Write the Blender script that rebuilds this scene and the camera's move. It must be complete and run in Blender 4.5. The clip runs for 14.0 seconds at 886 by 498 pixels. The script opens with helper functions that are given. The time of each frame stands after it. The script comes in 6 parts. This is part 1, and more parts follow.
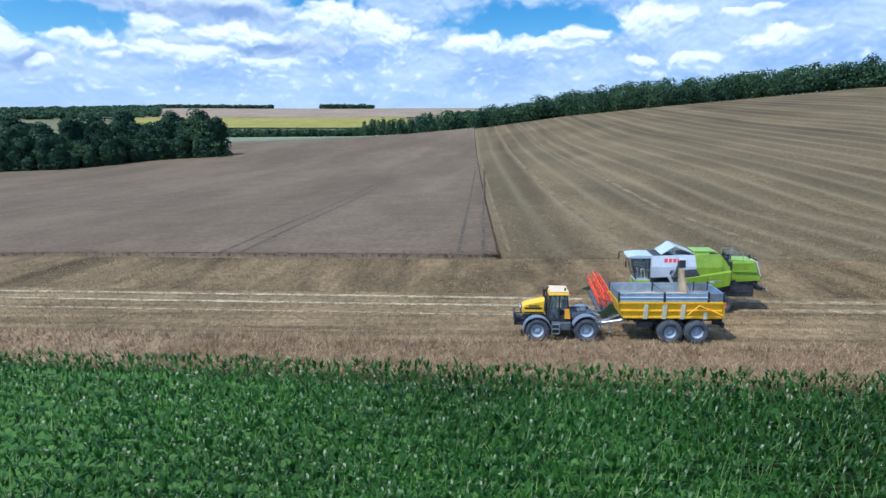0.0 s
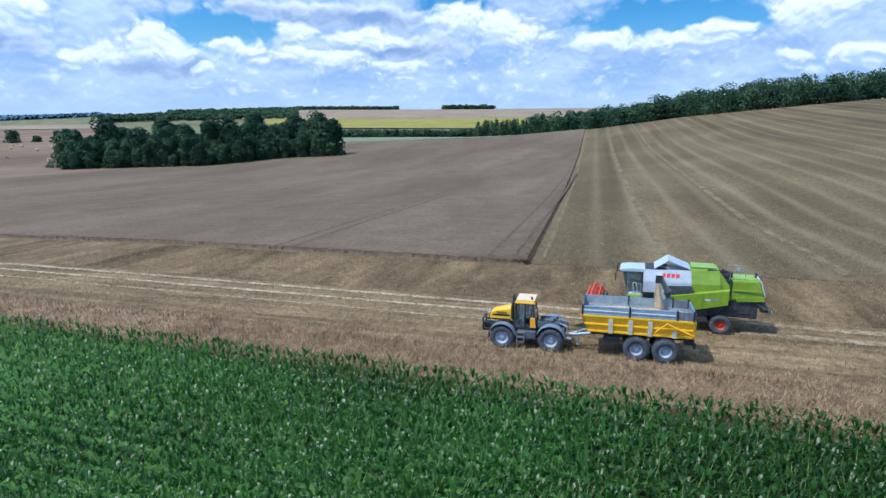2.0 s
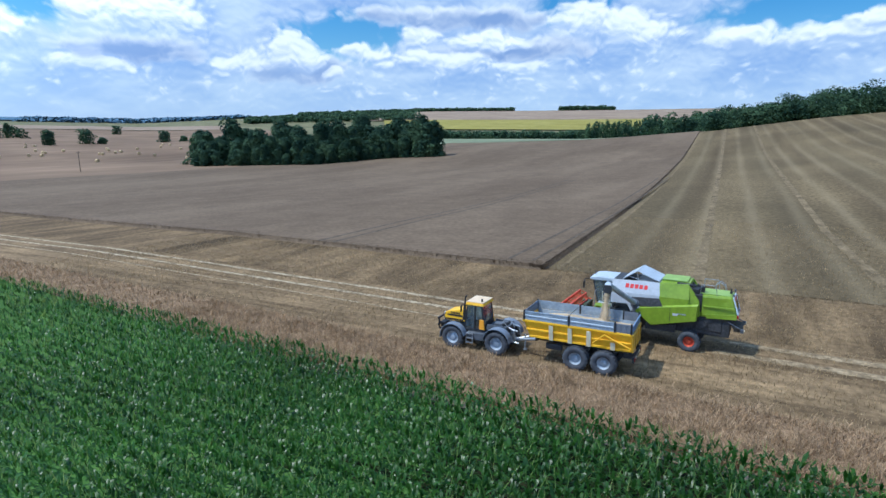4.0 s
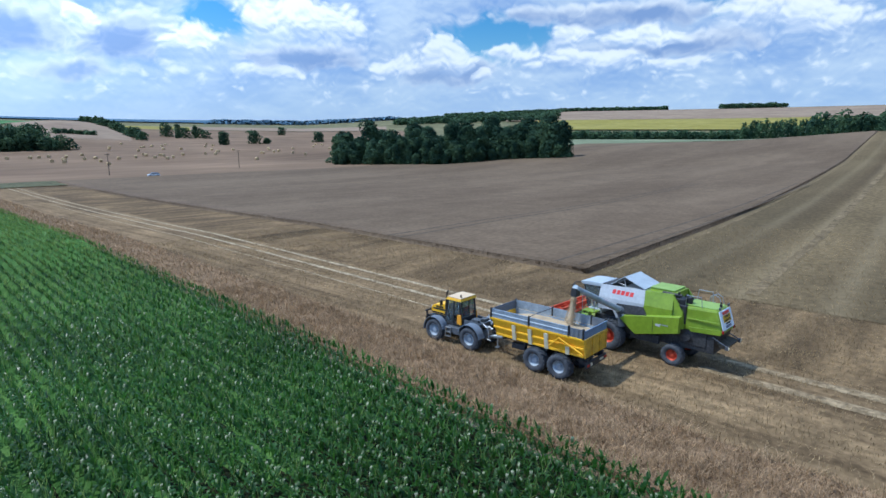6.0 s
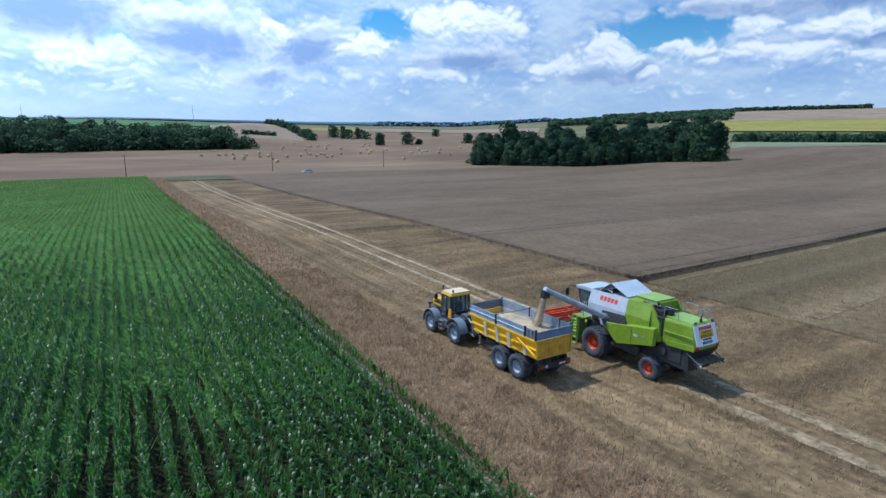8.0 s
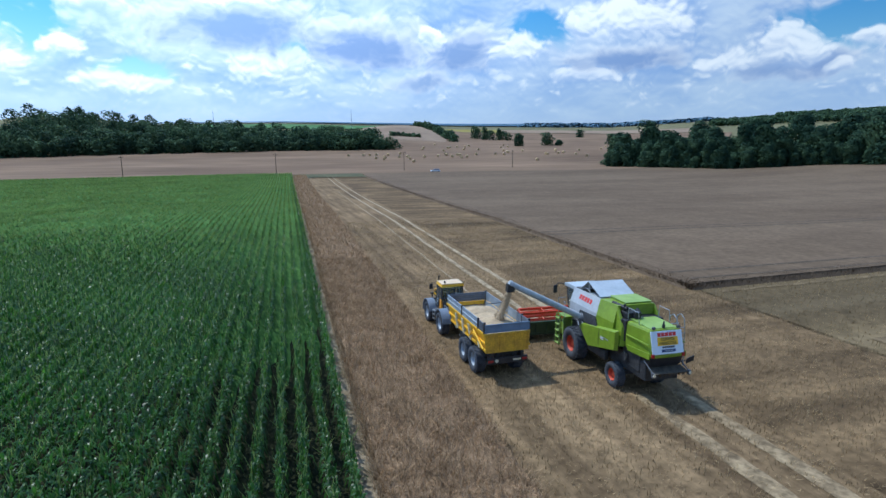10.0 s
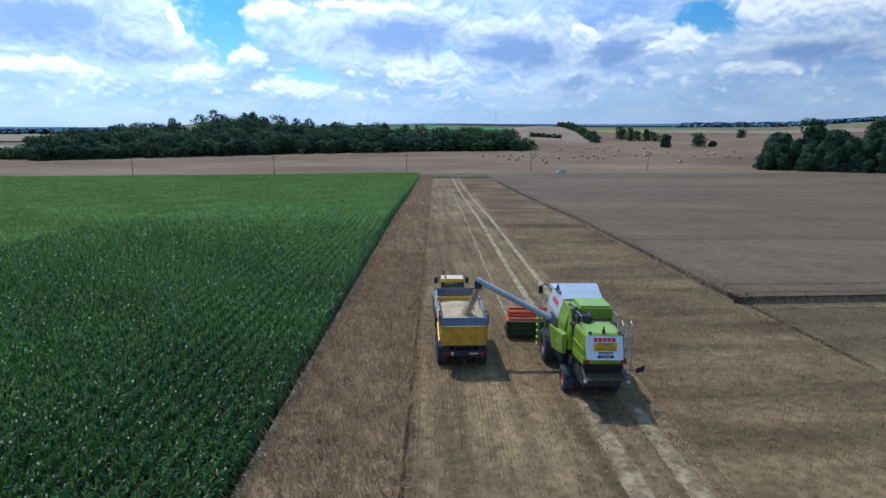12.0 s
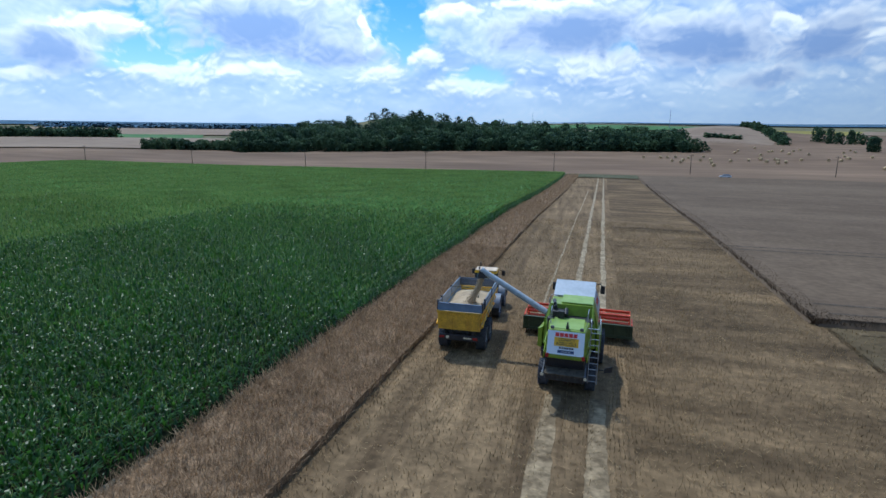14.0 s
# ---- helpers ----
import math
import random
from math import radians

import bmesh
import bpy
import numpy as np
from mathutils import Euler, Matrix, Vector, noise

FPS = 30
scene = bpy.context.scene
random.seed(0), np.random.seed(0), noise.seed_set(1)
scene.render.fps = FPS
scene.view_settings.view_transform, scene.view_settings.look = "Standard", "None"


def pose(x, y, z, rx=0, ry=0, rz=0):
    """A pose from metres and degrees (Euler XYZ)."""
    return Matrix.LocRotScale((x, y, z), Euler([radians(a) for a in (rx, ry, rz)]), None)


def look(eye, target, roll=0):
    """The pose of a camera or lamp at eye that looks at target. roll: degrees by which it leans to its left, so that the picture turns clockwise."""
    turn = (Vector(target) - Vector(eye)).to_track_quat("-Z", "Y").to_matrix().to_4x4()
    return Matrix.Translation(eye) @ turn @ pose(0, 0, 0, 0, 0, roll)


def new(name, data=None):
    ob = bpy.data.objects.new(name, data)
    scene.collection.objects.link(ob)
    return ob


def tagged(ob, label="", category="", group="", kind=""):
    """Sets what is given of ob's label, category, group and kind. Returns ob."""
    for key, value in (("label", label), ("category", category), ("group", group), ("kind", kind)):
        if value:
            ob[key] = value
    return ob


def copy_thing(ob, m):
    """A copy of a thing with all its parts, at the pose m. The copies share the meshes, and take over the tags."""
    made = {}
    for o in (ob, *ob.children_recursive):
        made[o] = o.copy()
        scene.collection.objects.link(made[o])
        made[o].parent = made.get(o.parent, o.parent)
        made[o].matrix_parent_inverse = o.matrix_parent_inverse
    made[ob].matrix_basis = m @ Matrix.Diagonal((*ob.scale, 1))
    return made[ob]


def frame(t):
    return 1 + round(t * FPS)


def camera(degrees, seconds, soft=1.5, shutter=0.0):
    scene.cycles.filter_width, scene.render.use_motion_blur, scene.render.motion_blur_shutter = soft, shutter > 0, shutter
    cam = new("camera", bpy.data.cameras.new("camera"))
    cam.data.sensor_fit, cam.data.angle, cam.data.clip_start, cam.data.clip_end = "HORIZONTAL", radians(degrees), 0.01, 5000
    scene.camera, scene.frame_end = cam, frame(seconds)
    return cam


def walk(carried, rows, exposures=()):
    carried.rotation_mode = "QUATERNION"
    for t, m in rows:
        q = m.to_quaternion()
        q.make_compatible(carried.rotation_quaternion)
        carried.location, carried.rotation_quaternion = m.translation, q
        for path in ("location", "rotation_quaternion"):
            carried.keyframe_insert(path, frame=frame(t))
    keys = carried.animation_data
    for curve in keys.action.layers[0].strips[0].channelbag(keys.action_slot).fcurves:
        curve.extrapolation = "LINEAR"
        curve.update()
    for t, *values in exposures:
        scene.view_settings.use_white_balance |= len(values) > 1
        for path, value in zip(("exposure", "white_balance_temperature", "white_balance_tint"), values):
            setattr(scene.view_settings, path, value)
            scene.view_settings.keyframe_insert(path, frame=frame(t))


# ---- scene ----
cam = camera(76.4, 14.0)
PATH = [
    (0, -31.104, 10.998, 11.478, 78.042, 0.056, -85.934),
    (0.5, -31.251, 8.966, 11.573, 78.071, 0.110, -82.235),
    (1, -31.239, 6.913, 11.710, 78.083, 0.153, -79.423),
    (1.5, -31.069, 4.871, 11.807, 78.078, 0.002, -76.611),
    (2, -30.819, 2.728, 11.940, 78.066, -0.050, -73.836),
    (2.5, -30.471, 0.541, 12.084, 78.098, -0.101, -71.166),
    (3, -29.975, -1.627, 12.141, 78.093, -0.144, -68.101),
    (5.5, -25.731, -12.116, 12.166, 78.247, -0.127, -52.165),
    (6, -24.570, -14.059, 12.181, 78.197, -0.038, -47.863),
    (6.5, -23.214, -15.973, 12.157, 78.241, 0.049, -43.720),
    (7, -21.798, -17.750, 12.166, 78.295, -0.071, -40.133),
    (7.5, -20.271, -19.447, 12.187, 78.293, -0.191, -36.526),
    (8, -18.536, -21.048, 12.153, 78.325, -0.102, -32.358),
    (10.5, -8.482, -25.971, 11.485, 78.555, 0.174, -14.250),
    (11, -6.450, -26.763, 11.479, 78.616, 0.142, -10.853),
    (11.5, -4.465, -27.415, 11.470, 78.623, 0.304, -7.479),
    (12, -2.388, -27.979, 11.452, 78.672, 0.384, -3.093),
    (12.5, -0.359, -28.382, 11.426, 78.646, 0.176, 1.976),
    (13, 1.565, -28.708, 11.397, 78.593, -0.147, 6.290),
    (13.5, 3.529, -28.925, 11.329, 78.587, -0.286, 10.072),
    (14, 5.523, -29.103, 11.294, 78.527, -0.337, 13.426),
]
walk(cam, [(t, pose(*p)) for t, *p in PATH], [(0.0, -0.18, 5600, 5), (7.0, -0.45, 5600, 5), (10.5, -0.62, 5600, 5), (14.0, -0.88, 5600, 5)])

# ---- world, sun, exposure ----
scene.view_settings.exposure = 0.0
SUN = Vector((-0.34, 0.46, 1.0)).normalized()
world = bpy.data.worlds.new("sky")
scene.world = world
world.use_nodes = True


# blue gaps, grey undersides and cumulus heads: bearing, height, half width, half height, in degrees
CLOUD_GAPS = [(35.0, 8.7, 2.4, 0.9), (15.0, 11.4, 2.1, 0.6), (-4.8, 9.9, 5.8, 1.3), (128.6, 8.5, 2.9, 2.5), (130.6, 6.5, 2.6, 0.8), (107.7, 10.4, 2.3, 2.5), (99.8, 5.3, 2.1, 0.9), (85.3, 8.1, 2.0, 0.6), (86.0, 8.2, 2.2, 0.5), (63.3, 9.5, 2.2, 1.0), (37.3, 8.7, 3.7, 1.4), (16.7, 10.4, 0.9, 0.5)]
CLOUD_BASES = [(120.3, 10.0, 7.4, 2.1), (114.9, 8.0, 4.2, 1.1), (137.5, 6.7, 2.6, 1.6), (91.2, 9.9, 6.2, 2.0), (80.1, 8.7, 5.1, 1.8), (79.3, 8.1, 4.2, 1.4), (70.6, 7.8, 3.2, 1.8), (55.7, 7.0, 4.8, 1.0), (74.3, 5.0, 2.6, 0.7), (27.8, 10.6, 7.3, 0.7), (18.9, 7.8, 4.5, 1.0), (42.6, 5.4, 3.3, 0.9), (23.7, 10.7, 5.2, 0.6), (22.3, 7.8, 5.2, 0.7), (39.7, 5.9, 1.8, 0.9)]
CLOUD_HEADS = [(30.0, 9.0, 1.6, 1.3), (35.8, 7.4, 3.0, 0.7), (23.9, 8.5, 2.9, 1.1), (27.8, 6.6, 3.4, 0.8), (20.5, 6.1, 2.5, 0.5), (14.4, 9.8, 2.2, 1.7), (10.0, 9.1, 3.2, 1.4), (38.5, 5.5, 0.8, 0.5), (1.2, 7.9, 2.2, 0.8), (-5.4, 7.8, 3.7, 0.8), (-8.5, 8.6, 2.0, 0.8), (-14.9, 9.6, 2.5, 1.4), (-24.7, 7.6, 2.5, 0.7), (-18.9, 6.1, 1.6, 0.6), (-23.6, 10.1, 2.1, 0.4), (-14.1, 6.4, 1.2, 0.4)]
CLOUD_HEADS_EAST = [(54.7, 9.9, 4.8, 1.8), (73.6, 9.1, 1.3, 0.7), (47.3, 6.0, 1.7, 1.0), (58.8, 5.3, 2.6, 0.6), (65.4, 7.5, 2.0, 1.4), (42.4, 6.9, 2.3, 1.6), (111.1, 9.2, 0.4, 1.6), (105.4, 7.1, 1.8, 0.7), (110.4, 5.5, 2.1, 1.0), (102.3, 10.9, 2.3, 0.7), (100.5, 4.3, 3.6, 0.9), (88.7, 6.3, 4.0, 1.6), (133.4, 8.6, 2.8, 0.9), (128.9, 5.0, 4.3, 1.0), (120.2, 5.3, 3.1, 0.8), (73.3, 9.4, 1.0, 0.5), (93.7, 12.0, 4.2, 0.5), (139.1, 4.5, 1.8, 0.6)]


def build_world():
    nt = world.node_tree
    nt.nodes.clear()
    N, L = nt.nodes, nt.links

    def put(v, socket):
        if isinstance(v, (int, float, tuple)):
            socket.default_value = v
        else:
            L.new(v, socket)

    def m(op, a, b=None, c=None, clamp=False):
        n = N.new("ShaderNodeMath")
        n.operation, n.use_clamp = op, clamp
        for i, v in enumerate((a, b, c)):
            if v is not None:
                put(v, n.inputs[i])
        return n.outputs[0]

    def vm(op, a, b=None, c=None):
        n = N.new("ShaderNodeVectorMath")
        n.operation = op
        for i, v in enumerate((a, b, c)):
            if v is not None:
                put(v, n.inputs[i])
        return n.outputs["Value"] if op == "LENGTH" else n.outputs[0]

    def step(v, a, b):
        n = N.new("ShaderNodeMapRange")
        n.interpolation_type = "SMOOTHSTEP"
        n.inputs["From Min"].default_value, n.inputs["From Max"].default_value = a, b
        L.new(v, n.inputs["Value"])
        return n.outputs[0]

    def fbm(vec, scale, detail, rough=0.55, distort=0.0):
        n = N.new("ShaderNodeTexNoise")
        n.inputs["Scale"].default_value, n.inputs["Detail"].default_value = scale, detail
        n.inputs["Roughness"].default_value, n.inputs["Distortion"].default_value = rough, distort
        L.new(vec, n.inputs["Vector"])
        return n.outputs["Fac"]

    def mixc(f, a, b):
        n = N.new("ShaderNodeMix")
        n.data_type = "RGBA"
        put(f, n.inputs["Factor"]), put(a, n.inputs["A"]), put(b, n.inputs["B"])
        return n.outputs["Result"]

    sky = N.new("ShaderNodeTexSky")
    sky.sky_type = "NISHITA"
    sky.sun_disc = False
    sky.sun_elevation = math.asin(SUN.z)
    sky.sun_rotation = math.atan2(SUN.x, SUN.y)
    sky.air_density, sky.dust_density, sky.ozone_density = 1.0, 0.3, 3.0
    co = N.new("ShaderNodeTexCoord")
    sep = N.new("ShaderNodeSeparateXYZ")
    L.new(co.outputs["Generated"], sep.inputs[0])
    az = m("MULTIPLY", m("ARCTAN2", sep.outputs[1], sep.outputs[0]), 57.2958)
    el = m("MULTIPLY", m("ARCSINE", sep.outputs[2]), 57.2958)
    lift = m("LOGARITHM", m("ADD", m("MAXIMUM", el, 0.0), 4.0), 2.71828)
    flat = N.new("ShaderNodeCombineXYZ")
    L.new(m("MULTIPLY", az, 0.11), flat.inputs[0])
    L.new(m("MULTIPLY", lift, 2.3), flat.inputs[1])
    place = N.new("ShaderNodeCombineXYZ")
    L.new(az, place.inputs[0])
    L.new(el, place.inputs[1])
    coarse = fbm(flat.outputs[0], 1.1, 7.0, 0.52, 0.1)

    def lumps(vec, scale):
        n = N.new("ShaderNodeTexVoronoi")
        n.feature = "SMOOTH_F1"
        n.inputs["Scale"].default_value, n.inputs["Smoothness"].default_value = scale, 0.4
        L.new(vec, n.inputs["Vector"])
        return n.outputs["Distance"]

    # directions as a flat map in degrees, bent a little so that no outline is regular
    bend = N.new("ShaderNodeTexNoise")
    bend.inputs["Scale"].default_value, bend.inputs["Detail"].default_value = 0.22, 3.0
    L.new(place.outputs[0], bend.inputs["Vector"])
    bent = vm("MULTIPLY_ADD", vm("SUBTRACT", bend.outputs["Color"], (0.5, 0.5, 0.5)), (5.0, 2.6, 0.0), place.outputs[0])

    def billow(vec):
        """Rounded lumps on lumps, as on the head of a cumulus."""
        v = m("ADD", m("MULTIPLY", m("SUBTRACT", lumps(vec, 0.62), 0.42), 1.15), m("MULTIPLY", m("SUBTRACT", lumps(vec, 1.7), 0.42), 0.60))
        return m("ADD", v, m("MULTIPLY", m("SUBTRACT", fbm(vec, 1.5, 6.0, 0.58), 0.5), 1.0))

    squash = vm("MULTIPLY", bent, (0.80, 1.15, 0.0))
    rag = billow(squash)
    rag_up = billow(vm("ADD", squash, (0.0, 0.42, 0.0)))
    lit = step(m("SUBTRACT", rag_up, rag), -0.75, 0.80)
    veil = step(m("ADD", coarse, m("MULTIPLY", rag, -0.06)), 0.34, 0.64)
    low = step(el, 7.0, 1.0)

    def blob(a, e, w, h, k):
        """Distance from a cloud's middle, in its own half widths, and the height within it."""
        p = vm("MULTIPLY_ADD", bent, (1 / (w * k), 1 / (h * k), 0.0), (-a / (w * k), -e / (h * k), 0.0))
        part_of = N.new("ShaderNodeSeparateXYZ")
        L.new(p, part_of.inputs[0])
        return vm("LENGTH", p), part_of.outputs[1]

    gap = None
    for a, e, w, h in CLOUD_GAPS:
        d, v = blob(a, e, w, h, 1.3)
        gap = d if gap is None else m("MINIMUM", gap, d)
    gap_mask = step(m("ADD", gap, m("MULTIPLY", rag, -0.45)), 1.45, 0.65)
    # the cloud is brighter round the sun
    toward = m("ADD", m("ADD", m("MULTIPLY", sep.outputs[0], SUN.x), m("MULTIPLY", sep.outputs[1], SUN.y)), m("MULTIPLY", sep.outputs[2], SUN.z))
    glow = m("ADD", 0.90, m("MULTIPLY", step(toward, 0.15, 0.9), 1.15))
    rich = N.new("ShaderNodeHueSaturation")
    rich.inputs["Saturation"].default_value = 1.45
    L.new(sky.outputs[0], rich.inputs["Color"])
    air = m("DIVIDE", m("ADD", 0.15, m("MULTIPLY", step(toward, 0.1, 0.9), 0.13)), glow)
    scale = N.new("ShaderNodeVectorMath")
    scale.operation = "SCALE"
    L.new(rich.outputs[0], scale.inputs[0])
    L.new(air, scale.inputs["Scale"])
    # a broken sheet of soft cloud lies between the heads, with blue gaps, and thins out overhead
    col = mixc(m("ADD", m("MULTIPLY", veil, 0.65), m("MULTIPLY", lit, 0.35)), (0.40, 0.61, 1.06, 1), (0.92, 1.06, 1.25, 1))
    col = mixc(m("MULTIPLY", low, 0.75), col, (0.66, 0.86, 1.16, 1))
    around = m("MULTIPLY", m("SUBTRACT", 1.0, gap_mask), 0.93)
    over = m("MULTIPLY", veil, 0.82)
    high = step(el, 13.0, 24.0)
    cover = m("ADD", m("MULTIPLY", over, high), m("MULTIPLY", around, m("SUBTRACT", 1.0, high)))
    col = mixc(cover, scale.outputs[0], col)
    # small far puffs in the low belt
    puffs = m("MULTIPLY", m("MULTIPLY", step(rag, 0.10, -0.50), m("MULTIPLY", step(el, 1.5, 4.0), step(el, 9.5, 6.5))), 0.62)
    col = mixc(puffs, col, mixc(lit, (0.62, 0.82, 1.14, 1), (1.34, 1.39, 1.44, 1)))
    soft_rag = m("MULTIPLY", rag, 0.42)
    # the nearer clouds stand higher and hide the farther: bases with bright rims, and heads that are grey below
    clouds = [(e - 1.5, False, (a, e, w, h)) for a, e, w, h in CLOUD_BASES] + [(e, True, (a, e, w, h)) for a, e, w, h in CLOUD_HEADS + CLOUD_HEADS_EAST]
    for _, head, (a, e, w, h) in sorted(clouds):
        d, v = blob(a, e, w, h, 1.35 if head else 1.3)
        d = m("ADD", d, soft_rag)
        if head:
            # crisp lumps above, fading out below
            mask = m("MULTIPLY", step(d, 1.16, 0.72), step(m("ADD", v, m("MULTIPLY", rag, 0.3)), -1.05, -0.20))
            shade = step(m("ADD", v, m("MULTIPLY", lit, 1.0)), -0.45, 1.05)
            tone = mixc(shade, (0.60, 0.79, 1.14, 1), (1.40, 1.44, 1.48, 1))
        else:
            mask = step(d, 1.38, 0.66)
            shade = step(m("ADD", m("ADD", d, m("MULTIPLY", v, 0.35)), m("MULTIPLY", lit, 0.45)), 0.45, 1.75)
            tone = mixc(shade, (0.37, 0.54, 0.92, 1), (1.24, 1.30, 1.38, 1))
        # far, low clouds sink into the pale haze
        faint = max(0.35, min(0.97, 0.30 + 0.085 * e))
        mask = m("MULTIPLY", mask, faint)
        col = mixc(mask, col, tone)
    bg = N.new("ShaderNodeBackground")
    L.new(col, bg.inputs["Color"])
    L.new(glow, bg.inputs["Strength"])
    out = N.new("ShaderNodeOutputWorld")
    L.new(bg.outputs[0], out.inputs[0])


build_world()
sun_data = bpy.data.lights.new("sun", "SUN")
sun_data.energy, sun_data.angle, sun_data.color = 4.9, radians(0.5), (1.0, 0.95, 0.87)
sun = new("sun", sun_data)
sun.matrix_world = look((0, 0, 300), Vector((0, 0, 300)) - SUN)


# ---- materials ----
def material(name, rough=0.8, metal=0.0):
    mat = bpy.data.materials.new(name)
    mat.use_nodes = True
    b = mat.node_tree.nodes["Principled BSDF"]
    b.inputs["Roughness"].default_value, b.inputs["Metallic"].default_value = rough, metal
    return mat, mat.node_tree, b


def rgb(c):
    return (c[0], c[1], c[2], 1.0)


def noise_mat(name, dark, light, scale, rough=0.85, metal=0.0, scale2=None, amount2=0.35, bump=0.0, stretch=(1, 1, 1), turn=0.0, lo=0.35, hi=0.65, detail=6.0, bump_dist=0.05, spec=0.5, raw2=False, scale3=None, amount3=0.3):
    """Two scales of noise between two colours, with a fine relief."""
    mat, nt, b = material(name, rough, metal)
    N, L = nt.nodes, nt.links
    co = N.new("ShaderNodeTexCoord")
    mp = N.new("ShaderNodeMapping")
    mp.inputs["Scale"].default_value = stretch
    mp.inputs["Rotation"].default_value = (0, 0, turn)
    L.new(co.outputs["Object"], mp.inputs[0])
    n1 = N.new("ShaderNodeTexNoise")
    n1.inputs["Scale"].default_value, n1.inputs["Detail"].default_value, n1.inputs["Roughness"].default_value = scale, detail, 0.65
    L.new(mp.outputs[0], n1.inputs["Vector"])
    r = N.new("ShaderNodeMapRange")
    r.inputs["From Min"].default_value, r.inputs["From Max"].default_value = lo, hi
    L.new(n1.outputs["Fac"], r.inputs["Value"])
    mix = N.new("ShaderNodeMix")
    mix.data_type = "RGBA"
    mix.inputs["A"].default_value, mix.inputs["B"].default_value = rgb(dark), rgb(light)
    L.new(r.outputs[0], mix.inputs["Factor"])
    col = mix.outputs["Result"]
    if scale2:
        n2 = N.new("ShaderNodeTexNoise")
        n2.inputs["Scale"].default_value, n2.inputs["Detail"].default_value = scale2, 4.0
        L.new(co.outputs["Object"] if raw2 else mp.outputs[0], n2.inputs["Vector"])
        r2 = N.new("ShaderNodeMapRange")
        r2.inputs["From Min"].default_value, r2.inputs["From Max"].default_value = 0.3, 0.7
        r2.inputs["To Min"].default_value, r2.inputs["To Max"].default_value = 1.0 - amount2, 1.0 + amount2
        L.new(n2.outputs["Fac"], r2.inputs["Value"])
        hsv = N.new("ShaderNodeHueSaturation")
        L.new(r2.outputs[0], hsv.inputs["Value"])
        L.new(col, hsv.inputs["Color"])
        col = hsv.outputs[0]
    if scale3:
        n3 = N.new("ShaderNodeTexNoise")
        n3.inputs["Scale"].default_value, n3.inputs["Detail"].default_value = scale3, 5.0
        L.new(co.outputs["Object"], n3.inputs["Vector"])
        r3 = N.new("ShaderNodeMapRange")
        r3.inputs["From Min"].default_value, r3.inputs["From Max"].default_value = 0.3, 0.7
        r3.inputs["To Min"].default_value, r3.inputs["To Max"].default_value = 1.0 - amount3, 1.0 + amount3
        L.new(n3.outputs["Fac"], r3.inputs["Value"])
        hs3 = N.new("ShaderNodeHueSaturation")
        L.new(r3.outputs[0], hs3.inputs["Value"])
        L.new(col, hs3.inputs["Color"])
        col = hs3.outputs[0]
    L.new(col, b.inputs["Base Color"])
    b.inputs["Specular IOR Level"].default_value = spec
    if bump:
        bp = N.new("ShaderNodeBump")
        bp.inputs["Strength"].default_value, bp.inputs["Distance"].default_value = bump, bump_dist
        L.new(n1.outputs["Fac"], bp.inputs["Height"])
        L.new(bp.outputs[0], b.inputs["Normal"])
    return mat




def see_through(mat, amount):
    """Thin leaves: part of the light goes through them."""
    nt = mat.node_tree
    N, L = nt.nodes, nt.links
    b, out = N["Principled BSDF"], N["Material Output"]
    col = b.inputs["Base Color"].links[0].from_socket
    tr = N.new("ShaderNodeBsdfTranslucent")
    L.new(col, tr.inputs["Color"])
    mix = N.new("ShaderNodeMixShader")
    mix.inputs[0].default_value = amount
    L.new(b.outputs[0], mix.inputs[1])
    L.new(tr.outputs[0], mix.inputs[2])
    L.new(mix.outputs[0], out.inputs["Surface"])
    return mat


M_EARTH = noise_mat("far_grassland", (0.12, 0.115, 0.058), (0.18, 0.165, 0.085), 0.004, scale2=0.03, spec=0.06)
M_STUBBLE = noise_mat("stubble", (0.098, 0.064, 0.034), (0.262, 0.178, 0.094), 1.2, scale2=2.6, amount2=0.36, raw2=True, bump=0.5, stretch=(1, 0.035, 1), lo=0.30, hi=0.70, spec=0.06, scale3=0.12, amount3=0.28)


